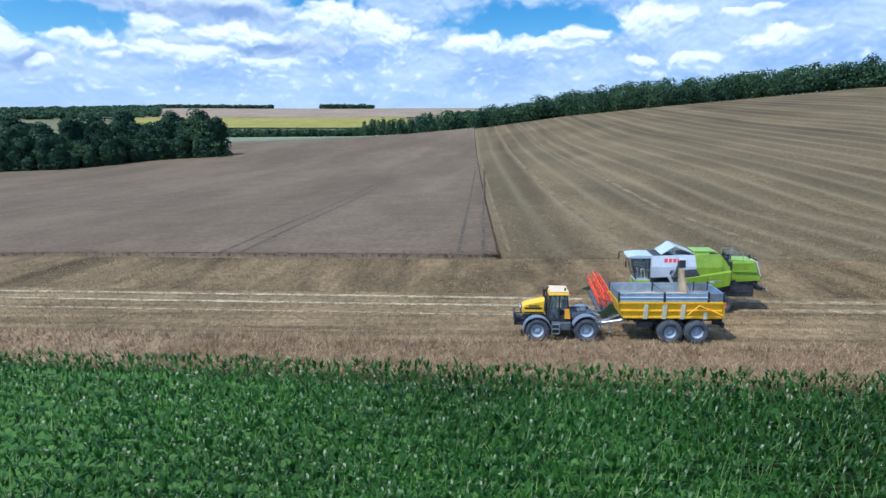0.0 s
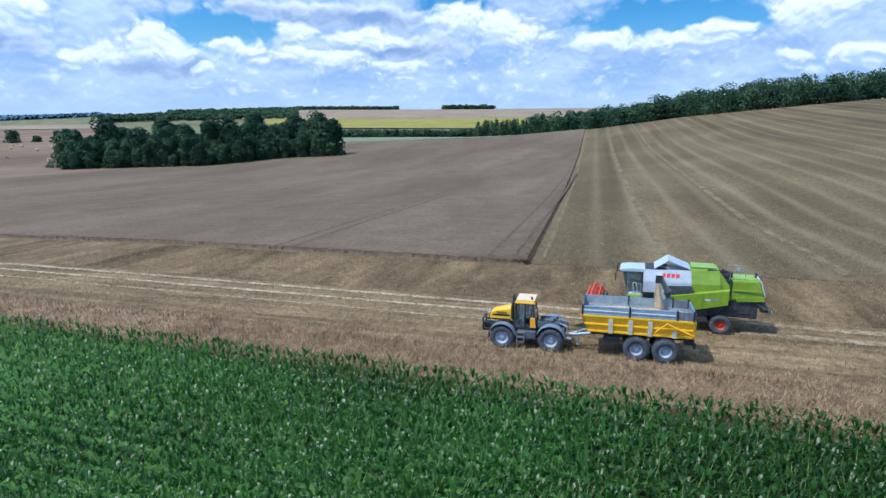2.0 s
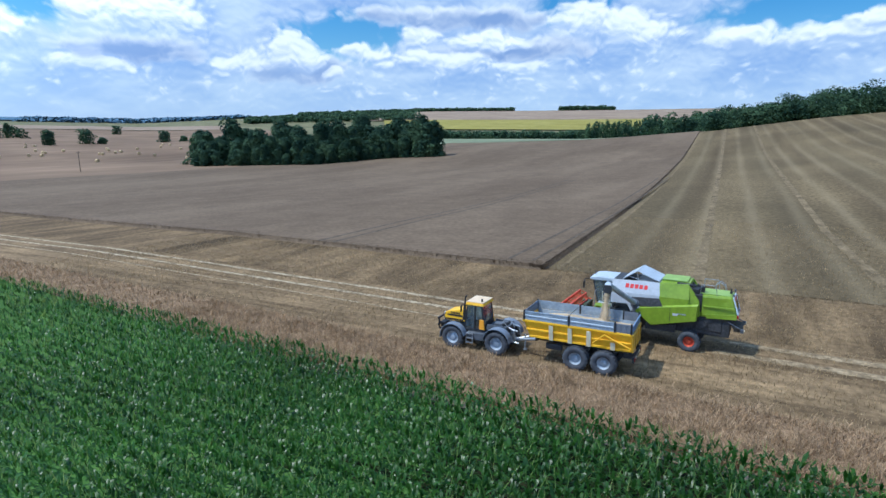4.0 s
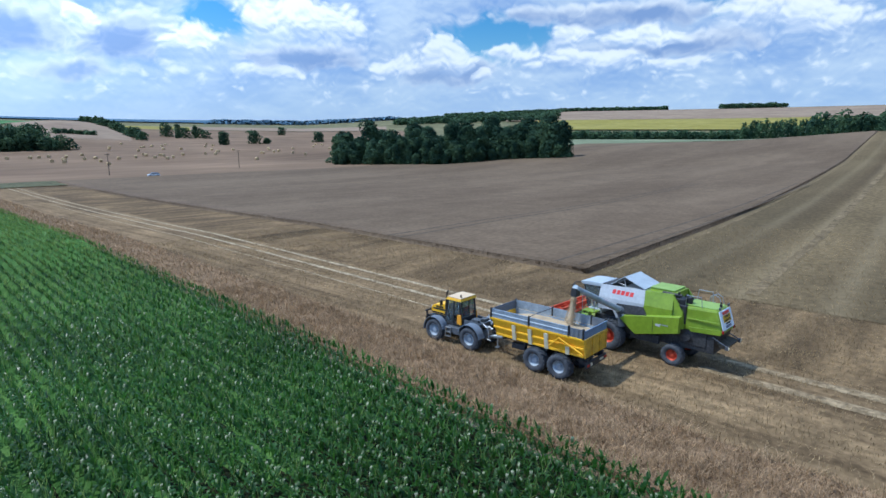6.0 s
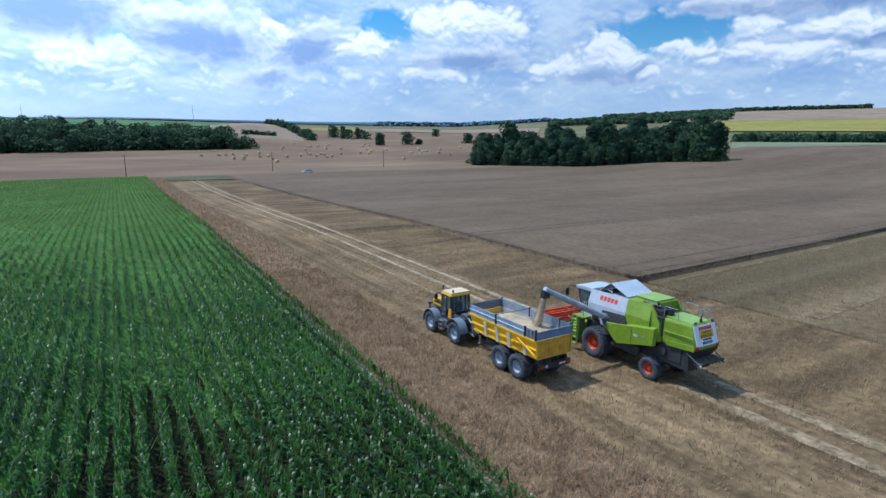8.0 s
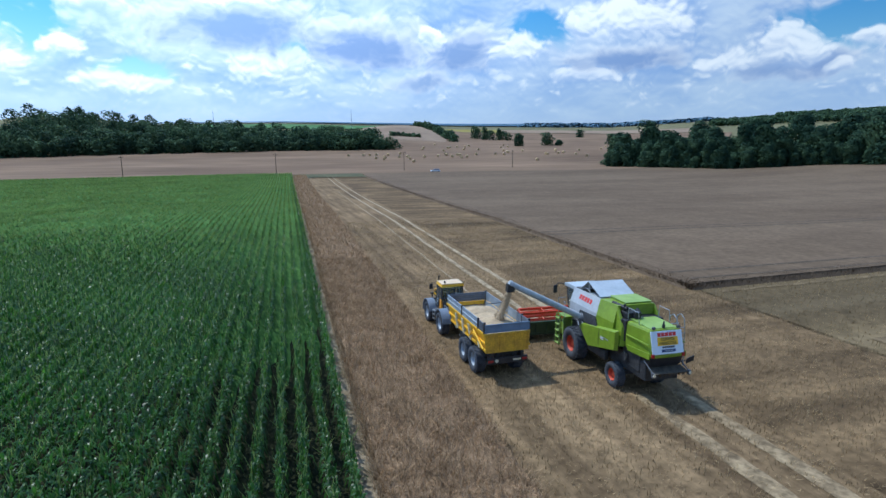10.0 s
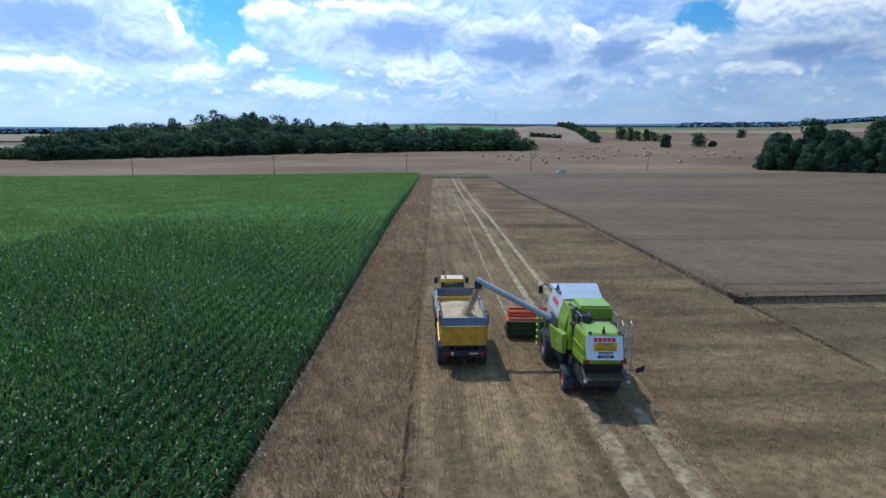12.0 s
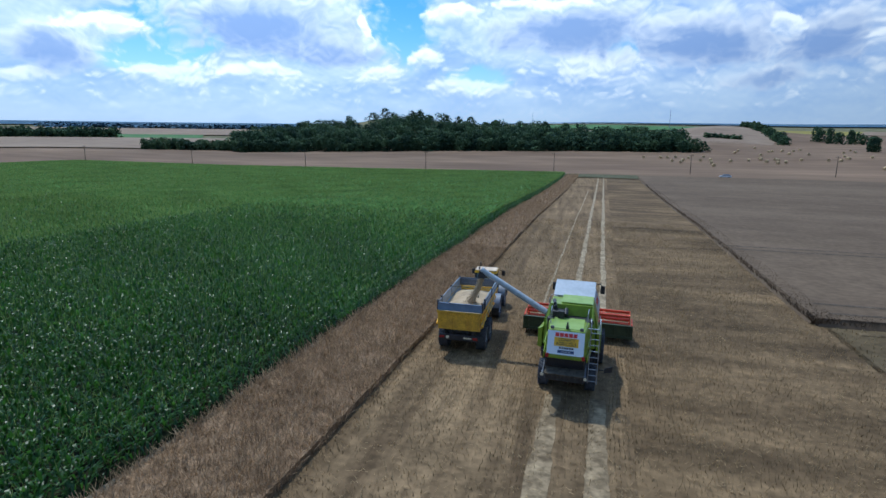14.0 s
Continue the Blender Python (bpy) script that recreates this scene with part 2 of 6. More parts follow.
def swathe_mat():
    """Stubble laid in swathes along the harvester's runs, with pale straw lanes between them."""
    mat = noise_mat("stubble_swathes", (0.082, 0.058, 0.031), (0.158, 0.115, 0.060), 0.10, scale2=0.03, amount2=0.22, raw2=True, bump=0.25, stretch=(0.02, 1, 1), turn=-0.025, lo=0.30, hi=0.72, detail=1.6, spec=0.06, scale3=1.8, amount3=0.35)
    nt = mat.node_tree
    N, L = nt.nodes, nt.links
    b = N["Principled BSDF"]
    col = b.inputs["Base Color"].links[0].from_socket
    co = N.new("ShaderNodeTexCoord")
    mp = N.new("ShaderNodeMapping")
    mp.inputs["Rotation"].default_value = (0, 0, -0.025)
    L.new(co.outputs["Object"], mp.inputs[0])
    for period, power, amount, phase, tint in ((6.1, 4.0, 0.27, 0.6, (0.33, 0.255, 0.150, 1)), (18.3, 2.0, 0.30, 1.9, (0.095, 0.075, 0.042, 1))):
        w = N.new("ShaderNodeTexWave")
        w.bands_direction = "Y"
        w.inputs["Scale"].default_value = math.pi / (10 * period)
        w.inputs["Distortion"].default_value, w.inputs["Detail"].default_value, w.inputs["Detail Scale"].default_value = 0.5, 1.0, 0.3
        w.inputs["Phase Offset"].default_value = phase
        L.new(mp.outputs[0], w.inputs["Vector"])
        p = N.new("ShaderNodeMath")
        p.operation = "POWER"
        L.new(w.outputs["Fac"], p.inputs[0])
        p.inputs[1].default_value = power
        n = N.new("ShaderNodeTexNoise")
        n.inputs["Scale"].default_value, n.inputs["Detail"].default_value = 0.02, 2.0
        L.new(co.outputs["Object"], n.inputs["Vector"])
        r = N.new("ShaderNodeMapRange")
        r.inputs["From Min"].default_value, r.inputs["From Max"].default_value = 0.3, 0.6
        r.inputs["To Min"].default_value, r.inputs["To Max"].default_value = 0.35 * amount, amount
        L.new(n.outputs["Fac"], r.inputs["Value"])
        f = N.new("ShaderNodeMath")
        f.operation = "MULTIPLY"
        L.new(p.outputs[0], f.inputs[0])
        L.new(r.outputs[0], f.inputs[1])
        mix = N.new("ShaderNodeMix")
        mix.data_type = "RGBA"
        L.new(f.outputs[0], mix.inputs["Factor"])
        L.new(col, mix.inputs["A"])
        mix.inputs["B"].default_value = tint
        col = mix.outputs["Result"]
    L.new(col, b.inputs["Base Color"])
    return mat


M_STUBBLE2 = swathe_mat()
M_STUBBLE3 = noise_mat("stubble_banded", (0.074, 0.049, 0.026), (0.220, 0.147, 0.076), 0.35, scale2=2.2, amount2=0.35, raw2=True, bump=0.4, stretch=(0.16, 1, 1), lo=0.34, hi=0.68, spec=0.06, scale3=0.10, amount3=0.28)
M_STALK = see_through(noise_mat("stubble_stalk", (0.185, 0.128, 0.066), (0.500, 0.365, 0.198), 0.5, scale2=5.0, amount2=0.4, spec=0.06), 0.30)
M_WHEAT = noise_mat("ripe_wheat", (0.118, 0.083, 0.053), (0.166, 0.119, 0.077), 0.035, scale2=1.6, amount2=0.16, raw2=True, bump=0.25, stretch=(0.3, 1, 1), spec=0.06, detail=3.0, scale3=0.25, amount3=0.10)
M_RIPE = see_through(noise_mat("wheat_blades", (0.210, 0.138, 0.077), (0.520, 0.362, 0.212), 1.7, scale2=7.0, amount2=0.4, raw2=True, spec=0.06), 0.25)
M_STRAW = noise_mat("wheat_ears", (0.150, 0.096, 0.054), (0.300, 0.200, 0.116), 1.2, scale2=9.0, bump=0.6, spec=0.06)
M_MAIZE = see_through(noise_mat("maize_leaf", (0.015, 0.066, 0.009), (0.070, 0.182, 0.024), 1.6, spec=0.5, rough=0.36, scale2=0.12, amount2=0.25), 0.52)
M_TASSEL = see_through(noise_mat("maize_tassel", (0.125, 0.205, 0.045), (0.280, 0.360, 0.110), 0.9, spec=0.1, scale2=0.10, amount2=0.25), 0.42)
M_MARGIN = noise_mat("bare_margin_soil", (0.11, 0.085, 0.050), (0.30, 0.24, 0.16), 0.9, scale2=5.0, amount2=0.3, bump=0.4, spec=0.06)
M_CANOPY = see_through(noise_mat("maize_canopy", (0.042, 0.115, 0.026), (0.125, 0.235, 0.062), 0.9, spec=0.06, scale2=0.12, amount2=0.25, bump=0.6, bump_dist=0.3), 0.2)
M_LANE = noise_mat("pressed_wheat", (0.065, 0.052, 0.038), (0.13, 0.10, 0.072), 0.8, scale2=4.0, spec=0.06)
# near-black green: shade between the maize rows is put into the soil's colour
M_SHADED_SOIL = noise_mat("shaded_field_soil", (0.010, 0.013, 0.006), (0.028, 0.030, 0.014), 1.5, scale2=8.0, bump=0.4, spec=0.06)
M_TRACK = noise_mat("flattened_straw", (0.185, 0.140, 0.085), (0.44, 0.35, 0.225), 1.5, scale2=6.0, amount2=0.4, spec=0.06)
# woods seen through much air: the blue haze is mixed into the base colour
M_HAZE = noise_mat("hazed_woods", (0.060, 0.115, 0.170), (0.095, 0.160, 0.220), 0.004, scale2=0.02, spec=0.03)
M_BALE = noise_mat("straw_bale", (0.42, 0.30, 0.15), (0.56, 0.42, 0.23), 3.0, scale2=9.0)
M_BEIGE = noise_mat("beige_field", (0.23, 0.165, 0.115), (0.30, 0.225, 0.155), 0.01, scale2=0.06, amount2=0.12, spec=0.06)
M_YELLOW = noise_mat("flowering_field", (0.235, 0.200, 0.045), (0.285, 0.245, 0.070), 0.01, scale2=0.05, amount2=0.15, spec=0.06)
M_GREEN = noise_mat("green_field", (0.06, 0.15, 0.05), (0.10, 0.19, 0.07), 0.01, scale2=0.05, amount2=0.15, spec=0.06)
M_VERGE = noise_mat("verge_grass", (0.070, 0.075, 0.040), (0.125, 0.115, 0.062), 0.03, scale2=1.0, spec=0.06)
M_BROWNFIELD = noise_mat("brown_field", (0.158, 0.103, 0.064), (0.222, 0.150, 0.095), 0.02, scale2=0.1, amount2=0.18, stretch=(0.3, 1, 1), spec=0.06, scale3=0.012, amount3=0.2)
M_PALEGRASS = noise_mat("pale_grass", (0.14, 0.17, 0.10), (0.22, 0.235, 0.14), 0.02, scale2=0.1, amount2=0.15, spec=0.06)
M_FADED = noise_mat("faded_straw", (0.105, 0.077, 0.043), (0.225, 0.165, 0.092), 0.4, scale2=3.0, spec=0.06)
M_DUSTY_TRACK = noise_mat("dusty_wheel_track", (0.150, 0.108, 0.062), (0.340, 0.255, 0.150), 0.9, scale2=4.0, amount2=0.4, spec=0.06)
M_LEAF = see_through(noise_mat("tree_leaf", (0.025, 0.056, 0.036), (0.086, 0.142, 0.068), 0.075, rough=0.75, scale2=0.5, amount2=0.25, spec=0.08, detail=2.0), 0.32)
M_BARK = noise_mat("bark", (0.07, 0.05, 0.035), (0.14, 0.11, 0.08), 2.0, stretch=(1, 1, 0.2))
M_YPAINT = noise_mat("yellow_paint", (0.82, 0.43, 0.015), (0.88, 0.50, 0.02), 1.0, rough=0.4, scale2=6.0, amount2=0.1)
M_GREY = noise_mat("grey_steel", (0.26, 0.29, 0.33), (0.36, 0.39, 0.43), 2.0, rough=0.45, metal=0.3)
M_LIME = noise_mat("lime_paint", (0.170, 0.262, 0.016), (0.225, 0.322, 0.026), 1.0, rough=0.35, scale2=5.0, amount2=0.1)
M_WHITE = noise_mat("off_white_paint", (0.40, 0.42, 0.44), (0.49, 0.51, 0.53), 1.0, rough=0.4, scale2=6.0, amount2=0.08)
M_TYRE = noise_mat("tyre_rubber", (0.035, 0.04, 0.05), (0.085, 0.09, 0.10), 4.0, rough=0.85)
M_RED = noise_mat("red_paint", (0.62, 0.06, 0.02), (0.75, 0.09, 0.03), 2.0, rough=0.45)
M_BLACK = noise_mat("black_plastic", (0.015, 0.016, 0.018), (0.03, 0.03, 0.034), 3.0, rough=0.5)

M_YTAIL = noise_mat("weathered_yellow_paint", (0.48, 0.27, 0.03), (0.74, 0.43, 0.03), 2.5, rough=0.55, scale2=12.0, amount2=0.2)
M_ORANGE = noise_mat("orange_paint", (0.72, 0.30, 0.02), (0.80, 0.36, 0.03), 1.0, rough=0.4)
M_PEACH = noise_mat("peach_paint", (0.62, 0.45, 0.27), (0.72, 0.55, 0.36), 1.5, rough=0.5)
M_CREAM = noise_mat("cream_paint", (0.62, 0.55, 0.38), (0.74, 0.67, 0.48), 3.0, rough=0.5)
M_BOARD = noise_mat("board_steel", (0.20, 0.25, 0.30), (0.30, 0.35, 0.40), 2.0, rough=0.4, scale2=9.0, amount2=0.15)
M_SLATE = noise_mat("slate_paint", (0.10, 0.12, 0.15), (0.17, 0.19, 0.22), 2.0, rough=0.5)
M_BLUE = noise_mat("blue_steel", (0.12, 0.19, 0.30), (0.18, 0.26, 0.38), 2.0, rough=0.45)
M_STRIPE = noise_mat("pale_stripe", (0.70, 0.80, 0.86), (0.80, 0.86, 0.90), 2.0, rough=0.35)
M_DARK = noise_mat("oily_dark_steel", (0.02, 0.022, 0.025), (0.05, 0.05, 0.052), 3.0, rough=0.6, scale2=12.0)
M_DARKGREY = noise_mat("dark_grey_paint", (0.06, 0.068, 0.08), (0.11, 0.12, 0.135), 3.0, rough=0.55)
M_BLUEGREY = noise_mat("blue_grey_plastic", (0.13, 0.16, 0.20), (0.19, 0.22, 0.27), 2.0, rough=0.5)
M_GALV = noise_mat("galvanised_steel", (0.30, 0.32, 0.34), (0.46, 0.48, 0.50), 5.0, rough=0.4, metal=0.6)
M_PIPE = noise_mat("auger_steel", (0.30, 0.35, 0.38), (0.40, 0.45, 0.48), 1.5, rough=0.35, scale2=6.0, amount2=0.12)
M_PALE = noise_mat("pale_grey_paint", (0.38, 0.43, 0.47), (0.47, 0.52, 0.56), 1.2, rough=0.4, scale2=5.0, amount2=0.08)
M_LIMEPALE = noise_mat("pale_lime_paint", (0.21, 0.33, 0.06), (0.29, 0.41, 0.10), 2.0, rough=0.5)
M_HEADER = noise_mat("dark_green_paint", (0.022, 0.038, 0.018), (0.05, 0.075, 0.032), 2.0, rough=0.5)
M_RIM = noise_mat("grey_rim", (0.30, 0.34, 0.39), (0.43, 0.47, 0.51), 4.0, rough=0.45)
M_RIMRED = noise_mat("red_rim", (0.46, 0.06, 0.03), (0.58, 0.09, 0.04), 4.0, rough=0.45)
M_GRAIN = noise_mat("grain", (0.36, 0.26, 0.15), (0.56, 0.43, 0.27), 30.0, rough=0.9, scale2=2.0, amount2=0.15, bump=0.5, bump_dist=0.01)
M_DUSTY = noise_mat("dusty_steel", (0.055, 0.047, 0.036), (0.13, 0.11, 0.08), 4.0, rough=0.9, spec=0.15)
M_SIGNRED = noise_mat("sign_red", (0.60, 0.03, 0.03), (0.68, 0.05, 0.04), 4.0, rough=0.4)
M_SIGNYEL = noise_mat("sign_yellow", (0.78, 0.46, 0.02), (0.84, 0.52, 0.03), 4.0, rough=0.4)
M_NAVY = noise_mat("navy_sign", (0.02, 0.05, 0.14), (0.03, 0.07, 0.18), 4.0, rough=0.4)
M_LAMPRED = noise_mat("red_lens", (0.30, 0.02, 0.02), (0.40, 0.03, 0.03), 6.0, rough=0.2)
M_LENS = noise_mat("clear_lens", (0.6, 0.62, 0.64), (0.75, 0.77, 0.78), 8.0, rough=0.15)


def glass_mat():
    mat, nt, b = material("tinted_glass", 0.04)
    b.inputs["Base Color"].default_value = (0.42, 0.50, 0.53, 1)
    b.inputs["Transmission Weight"].default_value = 0.92
    b.inputs["IOR"].default_value = 1.35
    return mat


M_GLASS = glass_mat()


# ---- mesh helpers ----
def mesh_object(name, bm, mat, parent=None, smooth=False):
    me = bpy.data.meshes.new(name)
    bm.to_mesh(me)
    bm.free()
    if mat:
        me.materials.append(mat)
    if smooth:
        me.polygons.foreach_set("use_smooth", [True] * len(me.polygons))
    ob = new(name, me)
    if parent:
        ob.parent = parent
    return ob


def part(name, bm, mat, parent, label="", smooth=False):
    ob = mesh_object(name, bm, mat, parent, smooth)
    return tagged(ob, label) if label else ob


def array_object(name, verts, faces, mat, smooth=False):
    """verts: (n, 3) array; faces: (k, 3 or 4) array."""
    me = bpy.data.meshes.new(name)
    k, c = faces.shape
    me.vertices.add(len(verts))
    me.vertices.foreach_set("co", np.ascontiguousarray(verts, dtype=np.float32).ravel())
    me.loops.add(k * c)
    me.loops.foreach_set("vertex_index", np.ascontiguousarray(faces, dtype=np.int32).ravel())
    me.polygons.add(k)
    me.polygons.foreach_set("loop_start", np.arange(0, k * c, c, dtype=np.int32))
    me.materials.append(mat)
    me.update(calc_edges=True)
    if smooth:
        me.polygons.foreach_set("use_smooth", np.ones(k, dtype=bool))
    return new(name, me)


def grid_faces(a, b):
    i = np.arange(a - 1)[:, None] * b + np.arange(b - 1)[None, :]
    i = i.ravel()
    return np.stack([i, i + 1, i + b + 1, i + b], 1)


def grid_object(name, X, Y, Z, mat, smooth=True):
    """A sheet over a grid of places; its normals point up."""
    v = np.stack([X.ravel(), Y.ravel(), Z.ravel()], 1)
    f = grid_faces(*X.shape)
    a, b, c = v[f[0, 0]], v[f[0, 1]], v[f[0, 2]]
    if np.cross(b - a, c - b)[2] < 0:
        f = f[:, ::-1]
    return array_object(name, v, f, mat, smooth)


# ---- the lie of the land ----
CX, CY = -12.0, -9.0
AZ = [-57, -30, -15, -5, 3, 15, 29, 42, 56, 70, 88, 108, 123, 139]
RINGS = {
    220: [22, 17, 12, 7, 3.5, -0.5, -3.2, -4.2, -4.5, -4.6, -4.8, -4.8, -4.4, -3.2],
    340: [36, 32, 25, 19.5, 13, 6.5, 1.5, -4.2, -6, -6, -6, -6, -5.5, -3.5],
    480: [40, 36, 28, 21, 10, 5.5, 4.5, 0, -2.5, -1.8, -2, -3.8, -4.5, -1],
    700: [40, 38, 30, 22, 10, 3, 3, 3, 0, 2, 15, 33, 1, 3],
    1300: [42, 40, 35, 28, 20, 17, 17, 17, 14, 18, 26, 26, 6, 8],
    2500: [105, 105, 105, 105, 105, 102, 98, 75, 32, 40, 60, 45, 28, 30],
    4600: [172, 172, 172, 172, 172, 172, 160, 120, 84, 88, 110, 84, 84, 82],
}


def land(x, y):
    """Height of the ground."""
    x, y = np.asarray(x, float), np.asarray(y, float)
    plane = -0.0128 * x - 0.0171 * y
    r = np.hypot(x - CX, y - CY)
    az = np.degrees(np.arctan2(y - CY, x - CX))
    az = np.where(az < -110, az + 360, az)
    rows = [plane, plane] + [np.interp(az, [-110] + AZ + [250], [RINGS[k][-1]] + RINGS[k] + [RINGS[k][-1]]) for k in RINGS]
    radii = [0, 70] + list(RINGS)
    # wide, soft joins between the rings
    out = np.array(rows[0], float)
    for i in range(1, len(radii) - 1):
        slope_a = (rows[i + 1] - rows[i]) / (radii[i + 1] - radii[i])
        out = np.where(r >= radii[i], rows[i] + slope_a * (np.minimum(r, radii[i + 1]) - radii[i]), out)
    # a rounded spur beyond the bale field
    out = out + 13.0 * np.exp(-((az - 76.0) / 4.5) ** 2 - ((r - 980) / 230) ** 2)
    return out


def land1(x, y):
    return float(land(x, y))


def polar(az, r):
    a = np.radians(az)
    return CX + r * np.cos(a), CY + r * np.sin(a)


def build_ground():
    r = np.concatenate([[0.5], np.geomspace(6, 4600, 110)])
    a = np.linspace(-180, 180, 289)
    R, A = np.meshgrid(r, a, indexing="ij")
    X, Y = polar(A, R)
    return tagged(grid_object("ground", X, Y, land(X, Y) - 0.02 - 0.0006 * R, M_EARTH), "rolling farmland of soil and dry grass reaching the hills", "ground", kind="structure")


build_ground()


def patch(name, az0, az1, r0, r1, mat, label, lift=0.0, na=60, nr=30):
    """A far field, laid on the land between two bearings and two distances (numbers, or pairs for both ends)."""
    a = np.linspace(az0, az1, na)
    ra = np.interp(a, [az0, az1], r0 if isinstance(r0, tuple) else (r0, r0))
    rb = np.interp(a, [az0, az1], r1 if isinstance(r1, tuple) else (r1, r1))
    k = np.linspace(0, 1, nr)
    R = ra[:, None] + (rb - ra)[:, None] * k[None, :]
    X, Y = polar(a[:, None] + 0 * R, R)
    return tagged(grid_object(name, X, Y, land(X, Y) + lift + 0.0012 * R, mat), label, "field", kind="structure")


def strip(name, s0, s1, y0, y1, mat, label, lift=0.0, ns=12, ny=160, category="field"):
    """A strip along the rows: s is the place across them."""
    S, Y = np.meshgrid(np.linspace(s0, s1, ns), np.linspace(y0, y1, ny), indexing="ij")
    X = S + 0.04 * Y
    return tagged(grid_object(name, X, Y, land(X, Y) + lift, mat), label, category, kind="structure")


END = 211.0
patch("field_verge", 40, 150, 205, 228, M_VERGE, "rough grass verge along the field road")
strip("maize_soil", -260, -7.0, -120, END, M_SHADED_SOIL, "soil under the maize rows, darkened with their shade", 0.0, ns=60)
strip("field_margin", -7.85, -7.05, -120, END, M_MARGIN, "bare pale soil margin between maize and wheat", 0.03, ns=4)
strip("banded_stubble", 8.4, 20.6, -160, END, M_STUBBLE3, "golden stubble with pale bands across the rows", 0.028, ns=14)
strip("stubble_strip", -7.0, 21, -160, END, M_STUBBLE, "pale cut wheat stubble between standing crops", 0.02, ns=20)


def build_cross_stubble():
    U, V = np.meshgrid(np.linspace(21, 345, 120), np.linspace(-230, 0, 90), indexing="ij")
    Y = 9.5 + 0.025 * (U - 22) + V
    X = U + 0.04 * V
    return tagged(grid_object("stubble_hill", X, Y, land(X, Y) + 0.02, M_STUBBLE2), "striped harvested stubble rising to the wooded crest", "field", kind="structure")


build_cross_stubble()


def build_wheat_field():
    U, V = np.meshgrid(np.linspace(0, 1, 130) ** 1.6, np.linspace(0, 1, 110) ** 1.4, indexing="ij")
    X0 = 20.3 + 330 * U
    Y = 9.6 + 0.025 * (X0 - 22) + (END - 10 - 0.1 * 330 * U) * V
    X = X0 + 0.04 * Y * (1 - U)
    return tagged(grid_object("wheat_field", X, Y, land(X, Y) + 0.5, M_WHEAT), "standing ripe grey-brown wheat field", "field", kind="structure")


build_wheat_field()


def blades(name, X, Y, Z, height, width, lean, mat, rng, label, category, parts=2):
    """Upright leaves or stalks, each a bent strip of two pieces."""
    n = len(X)
    a = rng.uniform(0, 2 * math.pi, n)
    b = a + rng.uniform(0.8, 2.3, n)
    h = height * rng.uniform(0.7, 1.15, n)
    w = width * rng.uniform(0.6, 1.3, n)
    ln = lean * rng.uniform(0.2, 1.2, n)
    V = np.empty((n, 2 * parts + 2, 3))
    for k in range(parts + 1):
        q = k / parts
        ww = w * (1.0 - 0.75 * q if parts == 1 else (0.45 + 1.1 * q - 1.25 * q * q))
        px = X + np.cos(b) * ln * h * q * q
        py = Y + np.sin(b) * ln * h * q * q
        pz = Z + h * (q - 0.25 * np.minimum(ln, 1.2) * q * q)
        for j, sgn in ((0, -0.5), (1, 0.5)):
            V[:, 2 * k + j, 0] = px + sgn * ww * np.cos(a)
            V[:, 2 * k + j, 1] = py + sgn * ww * np.sin(a)
            V[:, 2 * k + j, 2] = pz
    f = np.array([(2 * k, 2 * k + 1, 2 * k + 3, 2 * k + 2) for k in range(parts)])
    F = (f[None] + (np.arange(n) * (2 * parts + 2))[:, None, None]).reshape(-1, 4)
    return tagged(array_object(name, V.reshape(-1, 3), F, mat), label, category, kind="stuff")


def build_standing_wheat():
    rng = np.random.default_rng(8)
    strip("wheat_strip", -7.15, -2.5, -160, END, M_STRAW, "narrow strip of uncut wheat beside the maize", 0.34, ns=8)
    for s in (-7.15, -2.5):
        Y = np.linspace(-160, END, 200)
        Y2, K = np.meshgrid(Y, [0.0, 0.34], indexing="ij")
        X2 = s + 0.04 * Y2
        tagged(grid_object("wheat_side", X2, Y2, land(X2, Y2) + K, M_STRAW), "ragged side of the uncut wheat strip", "field", kind="structure")
    for y0, y1, dens, w, h in ((-46, 28, 135, 0.038, 0.74), (28, 80, 26, 0.08, 0.76), (80, END, 6, 0.2, 0.78)):
        n = int(5.2 * (y1 - y0) * dens)
        Y = rng.uniform(y0, y1, n)
        S = -4.92 + 2.45 * (2 * rng.beta(0.85, 0.85, n) - 1) + rng.normal(0, 0.06, n)
        X = S + 0.04 * Y
        hh = h * (0.90 + 0.12 * np.sin(X * 1.7 + Y * 0.9) * np.sin(Y * 0.63 + 1.3 * np.sin(X)))
        blades("wheat_crop", X, Y, land(X, Y) + 0.05, hh, w, 0.75, M_RIPE, rng, "tangled uncut ripe wheat beside the maize", "wheat")
    # the edges and the near corner of the large field
    n = 16000
    Y = 9.6 + rng.uniform(0, 1, n) ** 1.5 * 150
    X = 20.3 + 0.04 * Y + rng.uniform(-0.25, 1.3, n)
    blades("wheat_crop", X, Y, land(X, Y), 0.56, 0.06, 0.5, M_WHEAT, rng, "ragged edge of the standing wheat field", "wheat")
    n = 12000
    X = 20.6 + rng.uniform(0, 1, n) ** 1.5 * 140
    Y = 9.6 + 0.025 * (X - 22) + rng.uniform(-0.25, 1.3, n)
    blades("wheat_crop", X, Y, land(X, Y), 0.56, 0.06, 0.5, M_WHEAT, rng, "ragged edge of the standing wheat field", "wheat")


